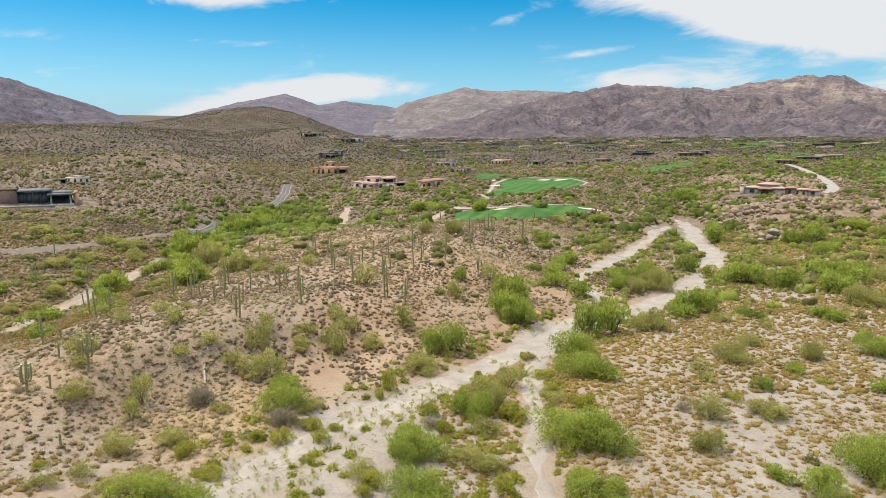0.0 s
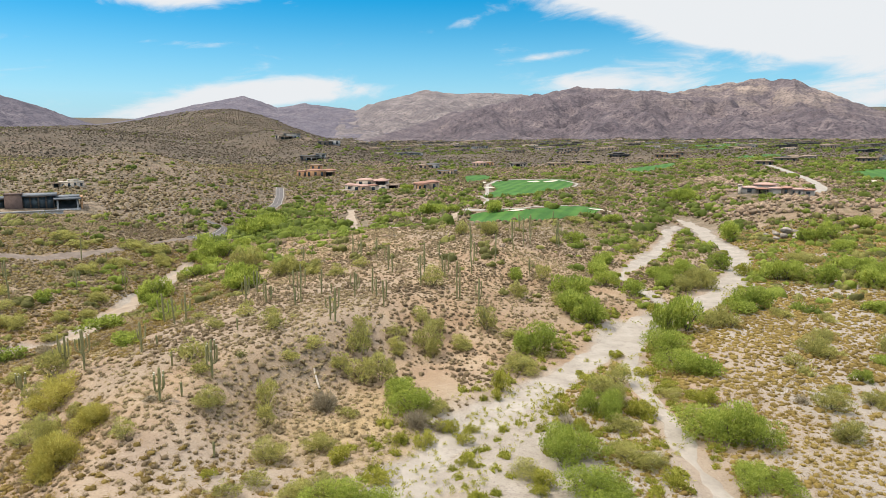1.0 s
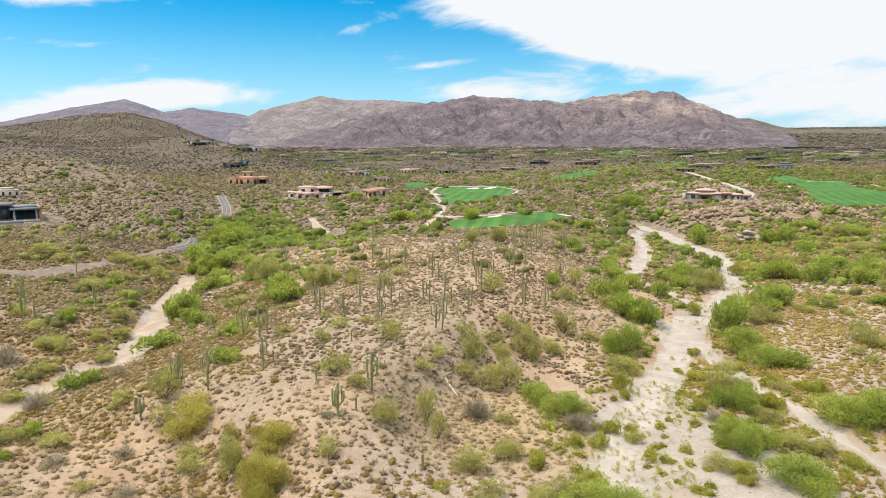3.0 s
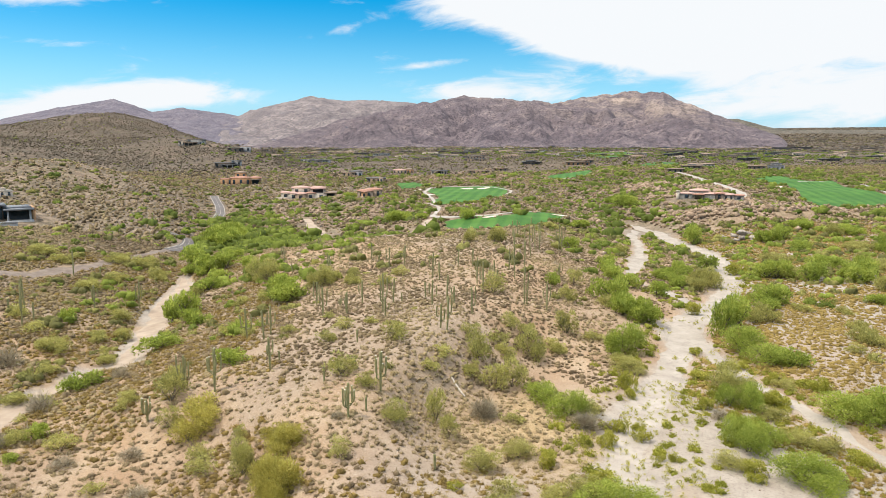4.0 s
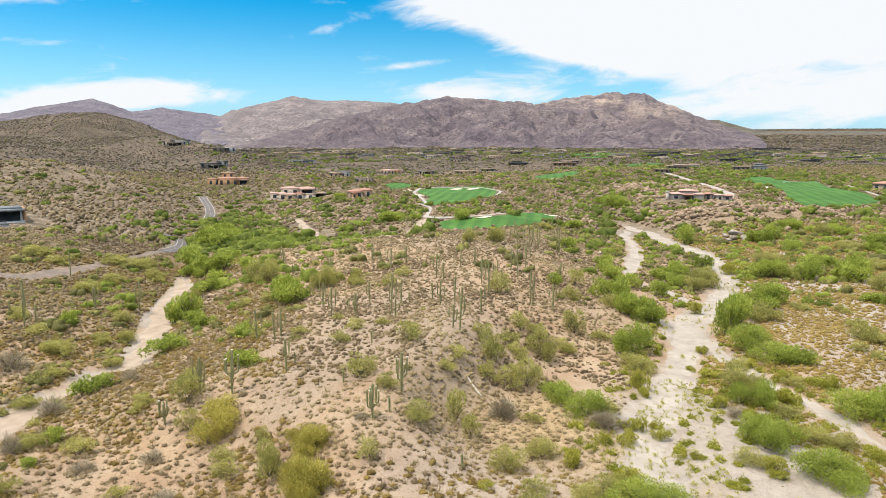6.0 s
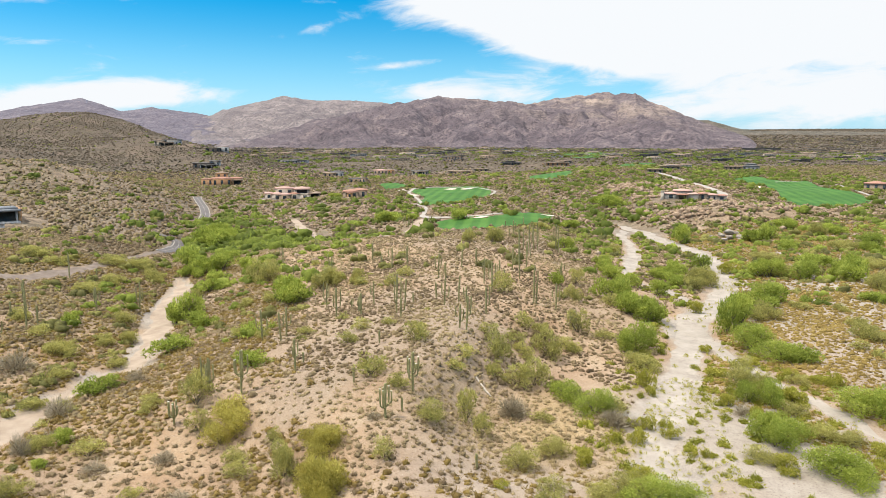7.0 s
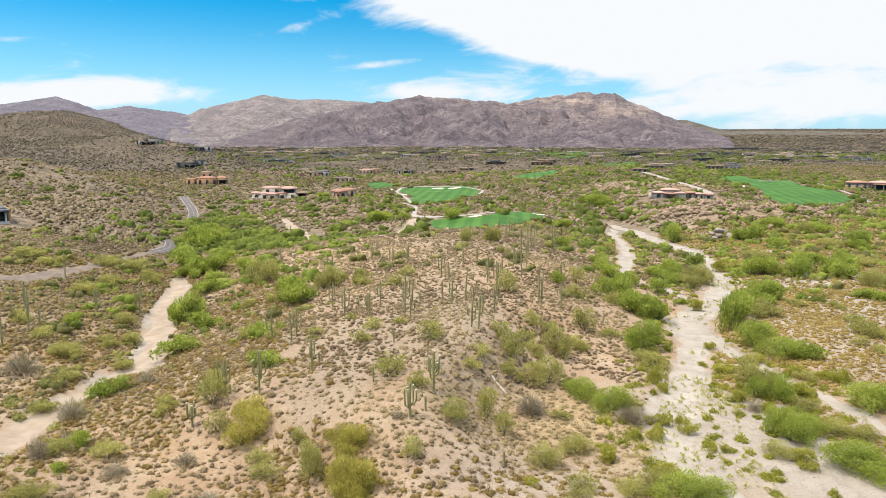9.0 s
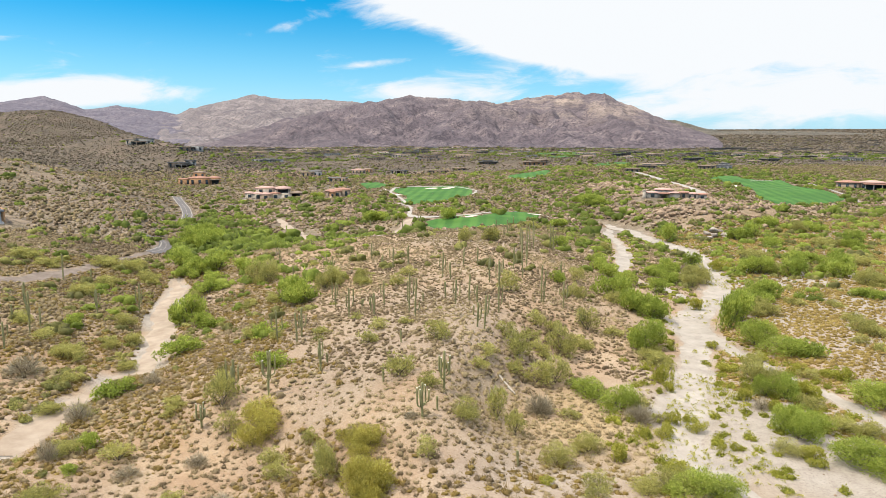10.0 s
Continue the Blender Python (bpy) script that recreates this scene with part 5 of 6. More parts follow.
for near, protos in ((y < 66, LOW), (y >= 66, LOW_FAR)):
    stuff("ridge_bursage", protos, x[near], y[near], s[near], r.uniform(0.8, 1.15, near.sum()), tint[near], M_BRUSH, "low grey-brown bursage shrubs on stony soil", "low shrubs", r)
# golden brown brush on the right bank
x, y = scatter(0, 175, 34, 175, 0.64, r)
dens = 0.90 + 0.2 * fractal(x, y, 7, 64) - 0.5 * np.clip(fractal(x, y, 9, 31) - 0.2, 0, 1) * (x > 14)
i = in_view(x, y) & (x > np.interp(y, bed_y, bed_x)) & (wash_distance(x, y) > 0.5) & (r.uniform(0, 1, len(x)) < dens) & keep_clear(x, y)
x, y = x[i], y[i]
s, tint = np.clip(r.normal(0.42, 0.13, len(x)), 0.15, 0.85), np.clip(0.12 + 0.2 * fractal(x, y, 10, 65) + r.uniform(0, 0.35, len(x)), 0, 0.5)
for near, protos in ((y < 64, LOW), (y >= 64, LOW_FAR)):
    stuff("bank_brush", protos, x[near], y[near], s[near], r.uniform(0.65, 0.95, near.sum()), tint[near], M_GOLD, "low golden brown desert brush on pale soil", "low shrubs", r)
# dry golden-olive shrubs among the bursage of the left bank
x, y = scatter(-112, -20, 34, 150, 0.76, r)
i = in_view(x, y) & (wash_distance(x, y) > 0.6) & (r.uniform(0, 1, len(x)) < (0.9 * smooth(-37, -46, x) + 0.35 * smooth(54, 46, y) * (x < -14)) * smooth(-0.6, 0.2, fractal(x, y, 8, 67) + 0.3)) & keep_clear(x, y)
x, y = x[i], y[i]
stuff("left_bank_brush", LOW, x, y, np.clip(r.normal(0.48, 0.14, len(x)), 0.2, 0.85), r.uniform(0.7, 1.1, len(x)), r.uniform(-0.2, 0.35, len(x)), M_GOLD, "dry golden-olive brush beside the wash", "low shrubs", r)
# seedlings and tufts in the beds
x, y = scatter(-20, 70, 36, 120, 1.0, r)
off = wash_distance(x, y)
i = (off > -3.4) & (off < 1.6 + 2.6 * bump(x, y, -5, 54, 8, 14)) & (r.uniform(0, 1, len(x)) < 0.5 + 0.6 * smooth(84, 62, y) * (x < 9)) & (fractal(x, y, 5, 66) > -0.05 - 0.4 * bump(x, y, -6, 52, 9, 16))
x, y = x[i], y[i]
stuff("wash_seedlings", SEEDLING, x, y, r.uniform(0.14, 0.5, len(x)), r.uniform(0.9, 1.3, len(x)), r.uniform(0.1, 0.5, len(x)), M_LIME, "small yellow-green plants in the wash sand", "low plants", r)
# grasses and yellow-green undergrowth beside the beds
x, y = scatter(-75, 75, 36, 175, 1.7, r)
off = wash_distance(x, y)
i = in_view(x, y) & (off > 0.3) & (off < 7) & (r.uniform(0, 1, len(x)) < 0.5 * (1 - smooth(1.5, 7, off)) + 0.7 * bump(x, y, 2, 58, 7, 22))
x, y = x[i], y[i]
for near, protos in ((y < 78, TUFT), (y >= 78, TUFT_FAR)):
    for near, mat, tone in ((near & (x > -35), M_LIME, "yellow-green"), (near & (x <= -35), M_OLIVE, "dull olive")):
        stuff("bed_side_growth", protos, x[near], y[near], r.uniform(0.3, 0.9, near.sum()), r.uniform(0.8, 1.2, near.sum()), r.uniform(-0.3, 0.4, near.sum()), mat, tone + " undergrowth along the wash", "low plants", r)


def rocky(x, y):
    knolls = bump(x, y, 106, 216, 30, 22) + bump(x, y, 125, 272, 42, 28) + 1.2 * bump(x, y, 91, 190, 12, 12) + bump(x, y, 120, 190, 26, 10) + bump(x, y, 168, 200, 30, 8)
    middle = 1.0 * bump(x, y, -24, 250, 34, 30) + 0.7 * bump(x, y, -42, 262, 14, 20) + 0.8 * bump(x, y, 56, 205, 14, 14) + 0.7 * bump(x, y, 45, 192, 14, 5)
    left = 2.0 * bump(x, y, -118, 290, 15, 16) + 0.55 * bump(x, y, -92, 215, 20, 28) + 0.7 * bump(x, y, -82, 250, 20, 34) + 0.2 * bump(x, y, -84, 170, 14, 14)
    far = 0.6 * bump(x, y, -28, 440, 30, 20) + 0.6 * bump(x, y, 85, 400, 60, 26) + 0.6 * bump(x, y, 160, 400, 60, 30) + 0.5 * bump(x, y, -60, 410, 30, 16)
    return knolls + middle + left + far + 0.05


# bushes between the counted ones, and all over the farther land
def bushes(name, x0, x1, y0, y1, step, chance, size, protos, mat, label, tints=(0.0, 0.5), low=1.0):
    x, y = scatter(x0, x1, y0, y1, step, r)
    i = in_view(x, y) & (wash_distance(x, y) > 1.5) & keep_clear(x, y, 1.0) & (r.uniform(0, 1, len(x)) < chance(x, y) * (1 - 0.5 * np.clip(rocky(x, y) * smooth(-0.6, 0.2, fractal(x, y, 10, 95)), 0, 1)))
    x, y = x[i], y[i]
    s = r.uniform(*size, len(x)) * (0.7 + 0.6 * r.uniform(0, 1, len(x)) ** 3)
    tall, tint = low * r.uniform(0.9, 1.3, len(x)), r.uniform(*tints, len(x))
    if protos is TUFT:
        near = y < 98
        stuff(name, TUFT_FAR, x[~near], y[~near], s[~near] * 1.1, tall[~near], tint[~near], mat, label, "bushes", r)
        x, y, s, tall, tint = x[near], y[near], s[near], tall[near], tint[near]
    return stuff(name, protos, x, y, s, tall, tint, mat, label, "bushes", r)


def lush(x, y):
    """Where water keeps the brush green."""
    near = 1 - smooth(2, 16, wash_distance(x, y))
    valley = bump(x, y, -50, 190, 22, 75) + bump(x, y, -45, 150, 16, 22) + 0.8 * bump(x, y, 5, 262, 35, 22) + 0.9 * bump(x, y, 85, 240, 20, 26) + 0.6 * bump(x, y, 105, 150, 60, 40) + 0.6 * bump(x, y, 190, 300, 90, 120)
    return np.clip(near * smooth(85, 150, y) + valley, 0, 1)


def counted(x, y):
    """How far the land lies beyond the bushes that stand one by one."""
    return 0.08 + 0.92 * smooth(86, 108, y + 0.15 * np.abs(x + 10))


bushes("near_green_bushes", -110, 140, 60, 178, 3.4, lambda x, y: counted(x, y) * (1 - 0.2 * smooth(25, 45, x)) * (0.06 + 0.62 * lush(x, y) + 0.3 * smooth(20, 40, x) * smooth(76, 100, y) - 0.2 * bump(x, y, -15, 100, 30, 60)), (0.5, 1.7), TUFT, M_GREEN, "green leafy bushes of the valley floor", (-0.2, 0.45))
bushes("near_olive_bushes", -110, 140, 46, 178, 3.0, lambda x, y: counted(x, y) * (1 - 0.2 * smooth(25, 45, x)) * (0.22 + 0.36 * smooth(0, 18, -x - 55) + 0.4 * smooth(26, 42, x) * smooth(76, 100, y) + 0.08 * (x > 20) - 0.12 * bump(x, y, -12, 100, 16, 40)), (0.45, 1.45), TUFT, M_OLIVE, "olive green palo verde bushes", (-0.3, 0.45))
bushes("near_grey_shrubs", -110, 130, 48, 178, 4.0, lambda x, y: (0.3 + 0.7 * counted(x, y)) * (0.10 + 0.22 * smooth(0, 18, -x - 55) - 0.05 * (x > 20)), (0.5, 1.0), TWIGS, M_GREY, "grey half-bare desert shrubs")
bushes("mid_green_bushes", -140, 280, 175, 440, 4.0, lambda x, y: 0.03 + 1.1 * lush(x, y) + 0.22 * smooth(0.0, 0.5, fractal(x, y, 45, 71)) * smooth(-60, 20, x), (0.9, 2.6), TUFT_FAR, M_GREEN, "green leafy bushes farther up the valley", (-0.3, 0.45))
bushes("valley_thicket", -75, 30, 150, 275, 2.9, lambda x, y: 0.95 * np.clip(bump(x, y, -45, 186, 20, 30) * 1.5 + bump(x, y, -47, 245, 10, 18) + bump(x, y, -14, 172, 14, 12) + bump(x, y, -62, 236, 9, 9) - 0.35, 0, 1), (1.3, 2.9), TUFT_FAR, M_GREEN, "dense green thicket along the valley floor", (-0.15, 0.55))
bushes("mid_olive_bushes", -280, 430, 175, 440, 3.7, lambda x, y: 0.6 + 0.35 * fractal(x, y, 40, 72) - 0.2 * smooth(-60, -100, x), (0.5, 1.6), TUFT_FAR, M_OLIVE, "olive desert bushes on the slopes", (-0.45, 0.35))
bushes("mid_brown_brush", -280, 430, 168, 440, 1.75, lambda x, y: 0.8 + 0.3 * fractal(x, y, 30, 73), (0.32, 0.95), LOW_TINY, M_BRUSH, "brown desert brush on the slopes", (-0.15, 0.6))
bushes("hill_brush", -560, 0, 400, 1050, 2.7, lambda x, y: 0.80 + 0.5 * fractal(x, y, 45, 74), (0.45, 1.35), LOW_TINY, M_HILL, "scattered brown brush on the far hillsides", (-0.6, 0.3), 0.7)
bushes("plain_brush", 0, 640, 430, 1050, 4.0, lambda x, y: 0.85 + 0.4 * fractal(x, y, 45, 74), (0.4, 1.2), LOW_TINY, M_HILL, "scattered brown brush on the plain", (-0.4, 0.4), 0.7)
bushes("hill_green_brush", -560, 640, 430, 1050, 10, lambda x, y: 0.2 + 0.5 * fractal(x, y, 80, 76), (0.9, 2.0), LOW_TINY, M_OLIVE, "olive bushes on the far hillsides", (-0.7, -0.2), 0.8)
bushes("far_green_bushes", -150, 1000, 430, 1500, 9, lambda x, y: np.clip(0.3 + 0.9 * fractal(x, y, 120, 75), 0, 0.9) * smooth(-140, -40, x), (1.4, 3.6), LOW_FAR, M_GREEN, "distant green trees between the houses", (-0.6, 0.1), 0.75)
bushes("far_plain_brush", -200, 2300, 1000, 2300, 11, lambda x, y: 0.85 + 0 * x, (1.8, 4.6), LOW_TINY, M_HILL, "dark brush on the far plain", (-0.4, 0.5), 0.5)
bushes("far_plain_trees", -200, 2300, 1000, 2300, 22, lambda x, y: 0.35 + 0.6 * fractal(x, y, 200, 78), (2.2, 5.0), LOW_TINY, M_OLIVE, "olive green trees on the far plain", (-0.7, -0.1), 0.6)
bushes("far_rise_brush", 0, 4200, 1900, 4300, 26, lambda x, y: 0.9 + 0 * x, (4, 10), LOW_TINY, M_HILL, "dark brush on the rising ground far off", (-0.4, 0.4), 0.45)

# ---- roads, tracks and turf ----
def lines_on(name, line, side, wide, label):
    """A painted line along a road."""
    return ribbon(name, [(x, y, wide) for x, y, _ in line], 0.16, M_LINE, label, "road marking", 0, 1, 1.5, 1.0, side)


ribbon("road_upper", ROAD_UP, 0.12, M_ASPHALT, "grey asphalt road winding up the hillside", "road", 0.0, 4, 1.5)
ribbon("road_lower", ROAD_LOW[:6], 0.12, M_ASPHALT, "grey asphalt road bend with pale edges", "road", 0.0, 4, 1.2)
ribbon("gravel_road", ROAD_LOW[5:], 0.06, M_GRAVEL, "grey-pink gravel road across the slope", "road", 1.2, 6, 1.2)
for road in (ROAD_UP, ROAD_LOW[:6]):
    for side in (-1.5, 1.5) if road is ROAD_UP else (-1.1,):
        lines_on("kerb_line", road, side, 0.12, "pale concrete road edge")
    lines_on("centre_line", road, 0.0, 0.05, "faded painted centre line")
ribbon("dirt_track", TRACK_A, 0.05, M_TRACK, "pale sandy cart track", "track", 0.8, 4, 1.2)
ribbon("dirt_track", TRACK_B, 0.05, M_TRACK, "pale sandy cart track beside the green", "track", 0.8, 4, 1.2)
ribbon("driveway", PALE_ROAD, 0.12, M_CONCRETE, "pale concrete driveway curving up to a house", "road", 0.2, 4, 2.0)


def patch(name, outline, lift, mat, label, category, rings=14, ragged=0.4):
    """A rounded sheet that lies on the ground inside an outline."""
    pts = np.array(outline, float)
    n = len(pts)
    t = np.arange(0, n, 1 / 8)
    k = t.astype(int)
    u = (t - k)[:, None]
    p0, p1, p2, p3 = pts[(k - 1) % n], pts[k % n], pts[(k + 1) % n], pts[(k + 2) % n]
    ring = 0.5 * (2 * p1 + (p2 - p0) * u + (2 * p0 - 5 * p1 + 4 * p2 - p3) * u ** 2 + (3 * p1 - p0 - 3 * p2 + p3) * u ** 3)
    ring = ring + ragged * np.stack([vnoise(ring[:, 0], ring[:, 1], 3, 91), vnoise(ring[:, 0], ring[:, 1], 3, 92)], 1)
    mid = ring.mean(0)
    v = np.array([mid + (ring - mid) * s for s in np.linspace(0.02, 1, rings)])
    v = np.concatenate([v, v[:, :1]], 1)
    z = ground_z(v[..., 0], v[..., 1]) + lift
    me = mesh_of(name, np.concatenate([v, z[..., None]], -1).reshape(-1, 3), grid_faces(rings, v.shape[1]), mat, smooth_faces=True)
    return tagged(new(name, me), label, category, kind="structure")


patch("golf_green", NEAR_GREEN, 0.12, M_TURF, "mown bright green golf green on a raised shelf", "golf green")
patch("golf_fairway", FAR_GREEN, 0.14, M_TURF, "mown striped green fairway in the desert", "golf fairway")
patch("golf_green", LEFT_GREEN, 0.14, M_TURF, "small mown green beside the fairway", "golf green")
patch("golf_fairway", RIGHT_GREEN, 0.16, M_TURF, "broad striped green fairway with curved edge", "golf fairway", 18)
patch("golf_green", BACK_GREEN, 0.18, M_TURF, "distant mown golf green", "golf green")
patch("golf_fairway", [(250, 622), (300, 660), (337, 828), (420, 925), (470, 925), (400, 780), (330, 690)], 0.5, M_TURF, "distant green fairway among houses", "golf fairway")
patch("golf_fairway", [(201, 440), (222, 470), (250, 500), (262, 488), (238, 455), (216, 432)], 0.35, M_TURF, "distant green fairway among houses", "golf fairway")
for cx, cy, rx, ry in ((48, 332, 3.2, 2.4), (56, 330, 3.6, 2.0), (23, 302, 2.6, 5), (22, 328, 3, 4), (42, 198, 3.5, 1.6), (172, 268, 4, 4), (16, 186.4, 2.5, 0.8), (112, 362, 4, 2)):
    patch("sand_bunker", [(cx + rx * math.cos(a), cy + ry * math.sin(a) * (1 + 0.2 * math.sin(2 * a))) for a in np.linspace(0, 2 * math.pi, 9)[:-1]], 0.24, M_BUNKER, "pale sand bunker in the turf", "bunker", 5, 0.2)
for line, label in zip(CART_PATHS, ("along the green", "round the fairway", "round the fairway")):
    ribbon("cart_path", line, 0.16, M_CONCRETE, "pale concrete cart path " + label, "path", 0.2, 2, 1.5, 0.8)


# ---- rocks ----
def rock_proto(seed, fine=True):
    bm = bmesh.new()
    bmesh.ops.create_icosphere(bm, subdivisions=2 if fine else 1, radius=1.0)
    v = np.array([p.co[:] for p in bm.verts])
    f = np.array([[q.index for q in face.verts] for face in bm.faces])
    bm.free()
    r = np.random.default_rng(seed)
    for _ in range(11):  # chip flat facets off
        n = unit(r.normal(size=3))
        cut = r.uniform(0.35, 0.68)
        over = np.maximum(v @ n - cut, 0)
        v = v - over[:, None] * n * 0.9
    v = v * np.array([1, r.uniform(0.7, 1), r.uniform(0.55, 0.85)])
    v[:, 2] += 0.25
    return v, f, np.full(len(v), 0.5)


ROCKS, ROCKS_FAR = [rock_proto(s, True) for s in range(5)], [rock_proto(s + 20, False) for s in range(6)]


r = np.random.default_rng(31)
x, y = scatter(-150, 240, 120, 480, 1.5, r)
i = in_view(x, y) & keep_clear(x, y, 0.5) & (wash_distance(x, y) > 1.5) & (r.uniform(0, 1, len(x)) < 1.15 * rocky(x, y) * smooth(-0.6, 0.2, fractal(x, y, 10, 95)))
x, y = x[i], y[i]
stuff("boulder_field", ROCKS_FAR, x, y, (0.3 + 1.15 * r.uniform(0, 1, len(x)) ** 2.2) * (0.55 + 0.45 * smooth(-70, -30, x)) * (1 + 0.6 * np.clip(bump(x, y, 106, 216, 32, 24) + bump(x, y, 91, 190, 14, 14) + bump(x, y, 125, 272, 40, 26), 0, 1)), r.uniform(0.7, 1.1, len(x)), r.uniform(0, 0.5, len(x)), M_BOULDER, "tan granite boulders strewn over the knolls", "boulders", r, 0.15)
x, y = scatter(-110, 110, 36, 130, 1.6, r)
i = in_view(x, y) & (wash_distance(x, y) > -1.0) & (r.uniform(0, 1, len(x)) < 0.10 + 0.5 * bump(x, y, -33.5, 51.5, 3.5, 2.5) + 0.12 * smooth(0, 0.6, fractal(x, y, 9, 96)))
x, y = x[i], y[i]
stuff("loose_stones", ROCKS_FAR, x, y, r.uniform(0.06, 0.2, len(x)), r.uniform(0.6, 1.0, len(x)), r.uniform(0, 0.5, len(x)), M_BOULDER, "loose grey stones on the soil", "stones", r, 0.02)
for k, (x, y, s) in enumerate(((73.5, 158, 1.6), (76, 159.5, 2.0), (79, 159, 1.8), (81.5, 160.5, 1.5), (75, 162, 1.9), (78, 163, 2.2), (81, 164, 1.6), (77, 157, 1.1), (80, 157, 1.2), (84, 162, 1.0), (72.5, 161, 1.0), (74.5, 164.5, 1.3))):
    me = mesh_of("boulder", ROCKS[k % 5][0] * s * 0.85, ROCKS[k % 5][1], M_PALE_ROCK, smooth_faces=False)
    b = tagged(new("boulder", me), "large pale grey granite boulder in a rock pile", "boulder", "rock pile by the wash")
    b.matrix_basis = pose(x, y, float(ground_z(x, y)) - 0.1 + (0.9 if k in (4, 5) else 0.1), r.uniform(-20, 20), r.uniform(-20, 20), r.uniform(0, 360))

# the fallen trunk on the slope
ends = [(-24.0, 67.0), (-23.8, 66.2), (-23.5, 65.4), (-23.2, 64.6)]
v, f = tube([(px, py, float(ground_z(px, py)) + 0.10) for px, py in ends], [0.09, 0.12, 0.12, 0.10], 8)
tagged(new("fallen_log", mesh_of("fallen_log", v, f, M_DEADWOOD, smooth_faces=True)), "bleached fallen cactus trunk lying on the slope", "log")


# ---- houses ----
def box(x0, x1, y0, y1, z0, z1):
    v = [(x, y, z) for z in (z0, z1) for y in (y0, y1) for x in (x0, x1)]
    return np.array(v, float), [(0, 2, 3, 1), (4, 5, 7, 6), (0, 1, 5, 4), (2, 6, 7, 3), (0, 4, 6, 2), (1, 3, 7, 5)]


def hip(x0, x1, y0, y1, z, rise, over=0.35):
    """A low hipped roof with a fascia."""
    x0, x1, y0, y1 = x0 - over, x1 + over, y0 - over, y1 + over
    inset = min(x1 - x0, y1 - y0) / 2 * 0.95
    v = [(x0, y0, z), (x1, y0, z), (x1, y1, z), (x0, y1, z), (x0, y0, z + 0.25), (x1, y0, z + 0.25), (x1, y1, z + 0.25), (x0, y1, z + 0.25),
         (x0 + inset, y0 + inset, z + 0.25 + rise), (x1 - inset, y0 + inset, z + 0.25 + rise), (x1 - inset, y1 - inset, z + 0.25 + rise), (x0 + inset, y1 - inset, z + 0.25 + rise)]
    return np.array(v, float), [(3, 2, 1, 0), (0, 1, 5, 4), (1, 2, 6, 5), (2, 3, 7, 6), (3, 0, 4, 7), (4, 5, 9, 8), (5, 6, 10, 9), (6, 7, 11, 10), (7, 4, 8, 11), (8, 9, 10, 11)]


def add_window(root, x, y, z0, z1, w):
    t = 0.12
    bars = [box(x - w / 2, x + w / 2, y - 0.10, y, z1 - t, z1), box(x - w / 2, x + w / 2, y - 0.12, y, z0, z0 + t), box(x - w / 2, x - w / 2 + t, y - 0.10, y, z0 + t, z1 - t), box(x + w / 2 - t, x + w / 2, y - 0.10, y, z0 + t, z1 - t)]
    win = part("window", mesh_of("window", *join(bars), M_FRAME), root)
    pane = part("pane", mesh_of("pane", *box(x - w / 2 + t, x + w / 2 - t, y - 0.05, y - 0.02, z0 + t, z1 - t), M_GLASS), win, "dark reflecting glass")
    return pane


def house(name, x, y, yaw, blocks, label, group="", sink=2.0, category="house", floor=None):
    """Blocks: x0, x1, y0, y1, base, top, wall, roof kind, roof material, windows. x runs along the front, y goes back."""
    root = tagged(new(name), label, category, group)
    z = float(ground_z(x, y)) if floor is None else floor
    root.matrix_basis = pose(x, y, z - (0.4 if y > 330 else 0), 0, 0, yaw)
    if 330 < y < 600 and x > -20:
        root.scale = (0.8, 0.9, 0.8)
    for x0, x1, y0, y1, b, t, wall, roof, rmat, nwin in blocks:
        if roof == "porch":  # posts and a shade roof, open in front
            n = max(int((x1 - x0) / 3), 1) + 1
            for k in range(n):
                px = x0 + 0.3 + (x1 - x0 - 0.6) * k / (n - 1)
                part("post", mesh_of("post", *box(px - 0.2, px + 0.2, y0 + 0.1, y0 + 0.5, b - sink, t), wall), root)
            # porch shade is painted into this wall's near-black colour
            part("back_wall", mesh_of("back_wall", *box(x0, x1, y1 - 0.3, y1, b - sink, t), M_SHADE), root, "glazed back wall under the porch, painted dark for its shade")
            part("roof", mesh_of("roof", *box(x0 - 0.5, x1 + 0.5, y0 - 0.5, y1 + 0.2, t, t + 0.4), rmat), root)
            part("terrace", mesh_of("terrace", *box(x0 - 0.3, x1 + 0.3, y0 - 0.4, y1, b - sink, b), wall), root)
            continue
        part("wall", mesh_of("wall", *box(x0, x1, y0, y1, b - sink, t), wall), root)
        if roof == "hip":
            part("roof", mesh_of("roof", *hip(x0, x1, y0, y1, t, min(x1 - x0, y1 - y0) * 0.10), rmat), root)
        elif roof == "flat":
            part("roof", mesh_of("roof", *box(x0 - 0.7, x1 + 0.7, y0 - 0.9, y1 + 0.7, t, t + 0.4), rmat), root)
        elif roof == "parapet":
            part("roof", mesh_of("roof", *box(x0 - 0.12, x1 + 0.12, y0 - 0.12, y1 + 0.12, t - 0.1, t + 0.25), rmat), root)
        for k in range(nwin):
            wx = x0 + (x1 - x0) * (k + 0.5) / nwin
            glazed = name == "modern_house"
            add_window(root, wx, y0, b + (0.15 if glazed else 0.5 if t - b < 3.6 else 0.7), t - 0.2 if glazed else min(t - 0.45, b + 2.7), (x1 - x0) / nwin * 0.92 if glazed else min(1.5, (x1 - x0) / nwin * 0.36))
    return root


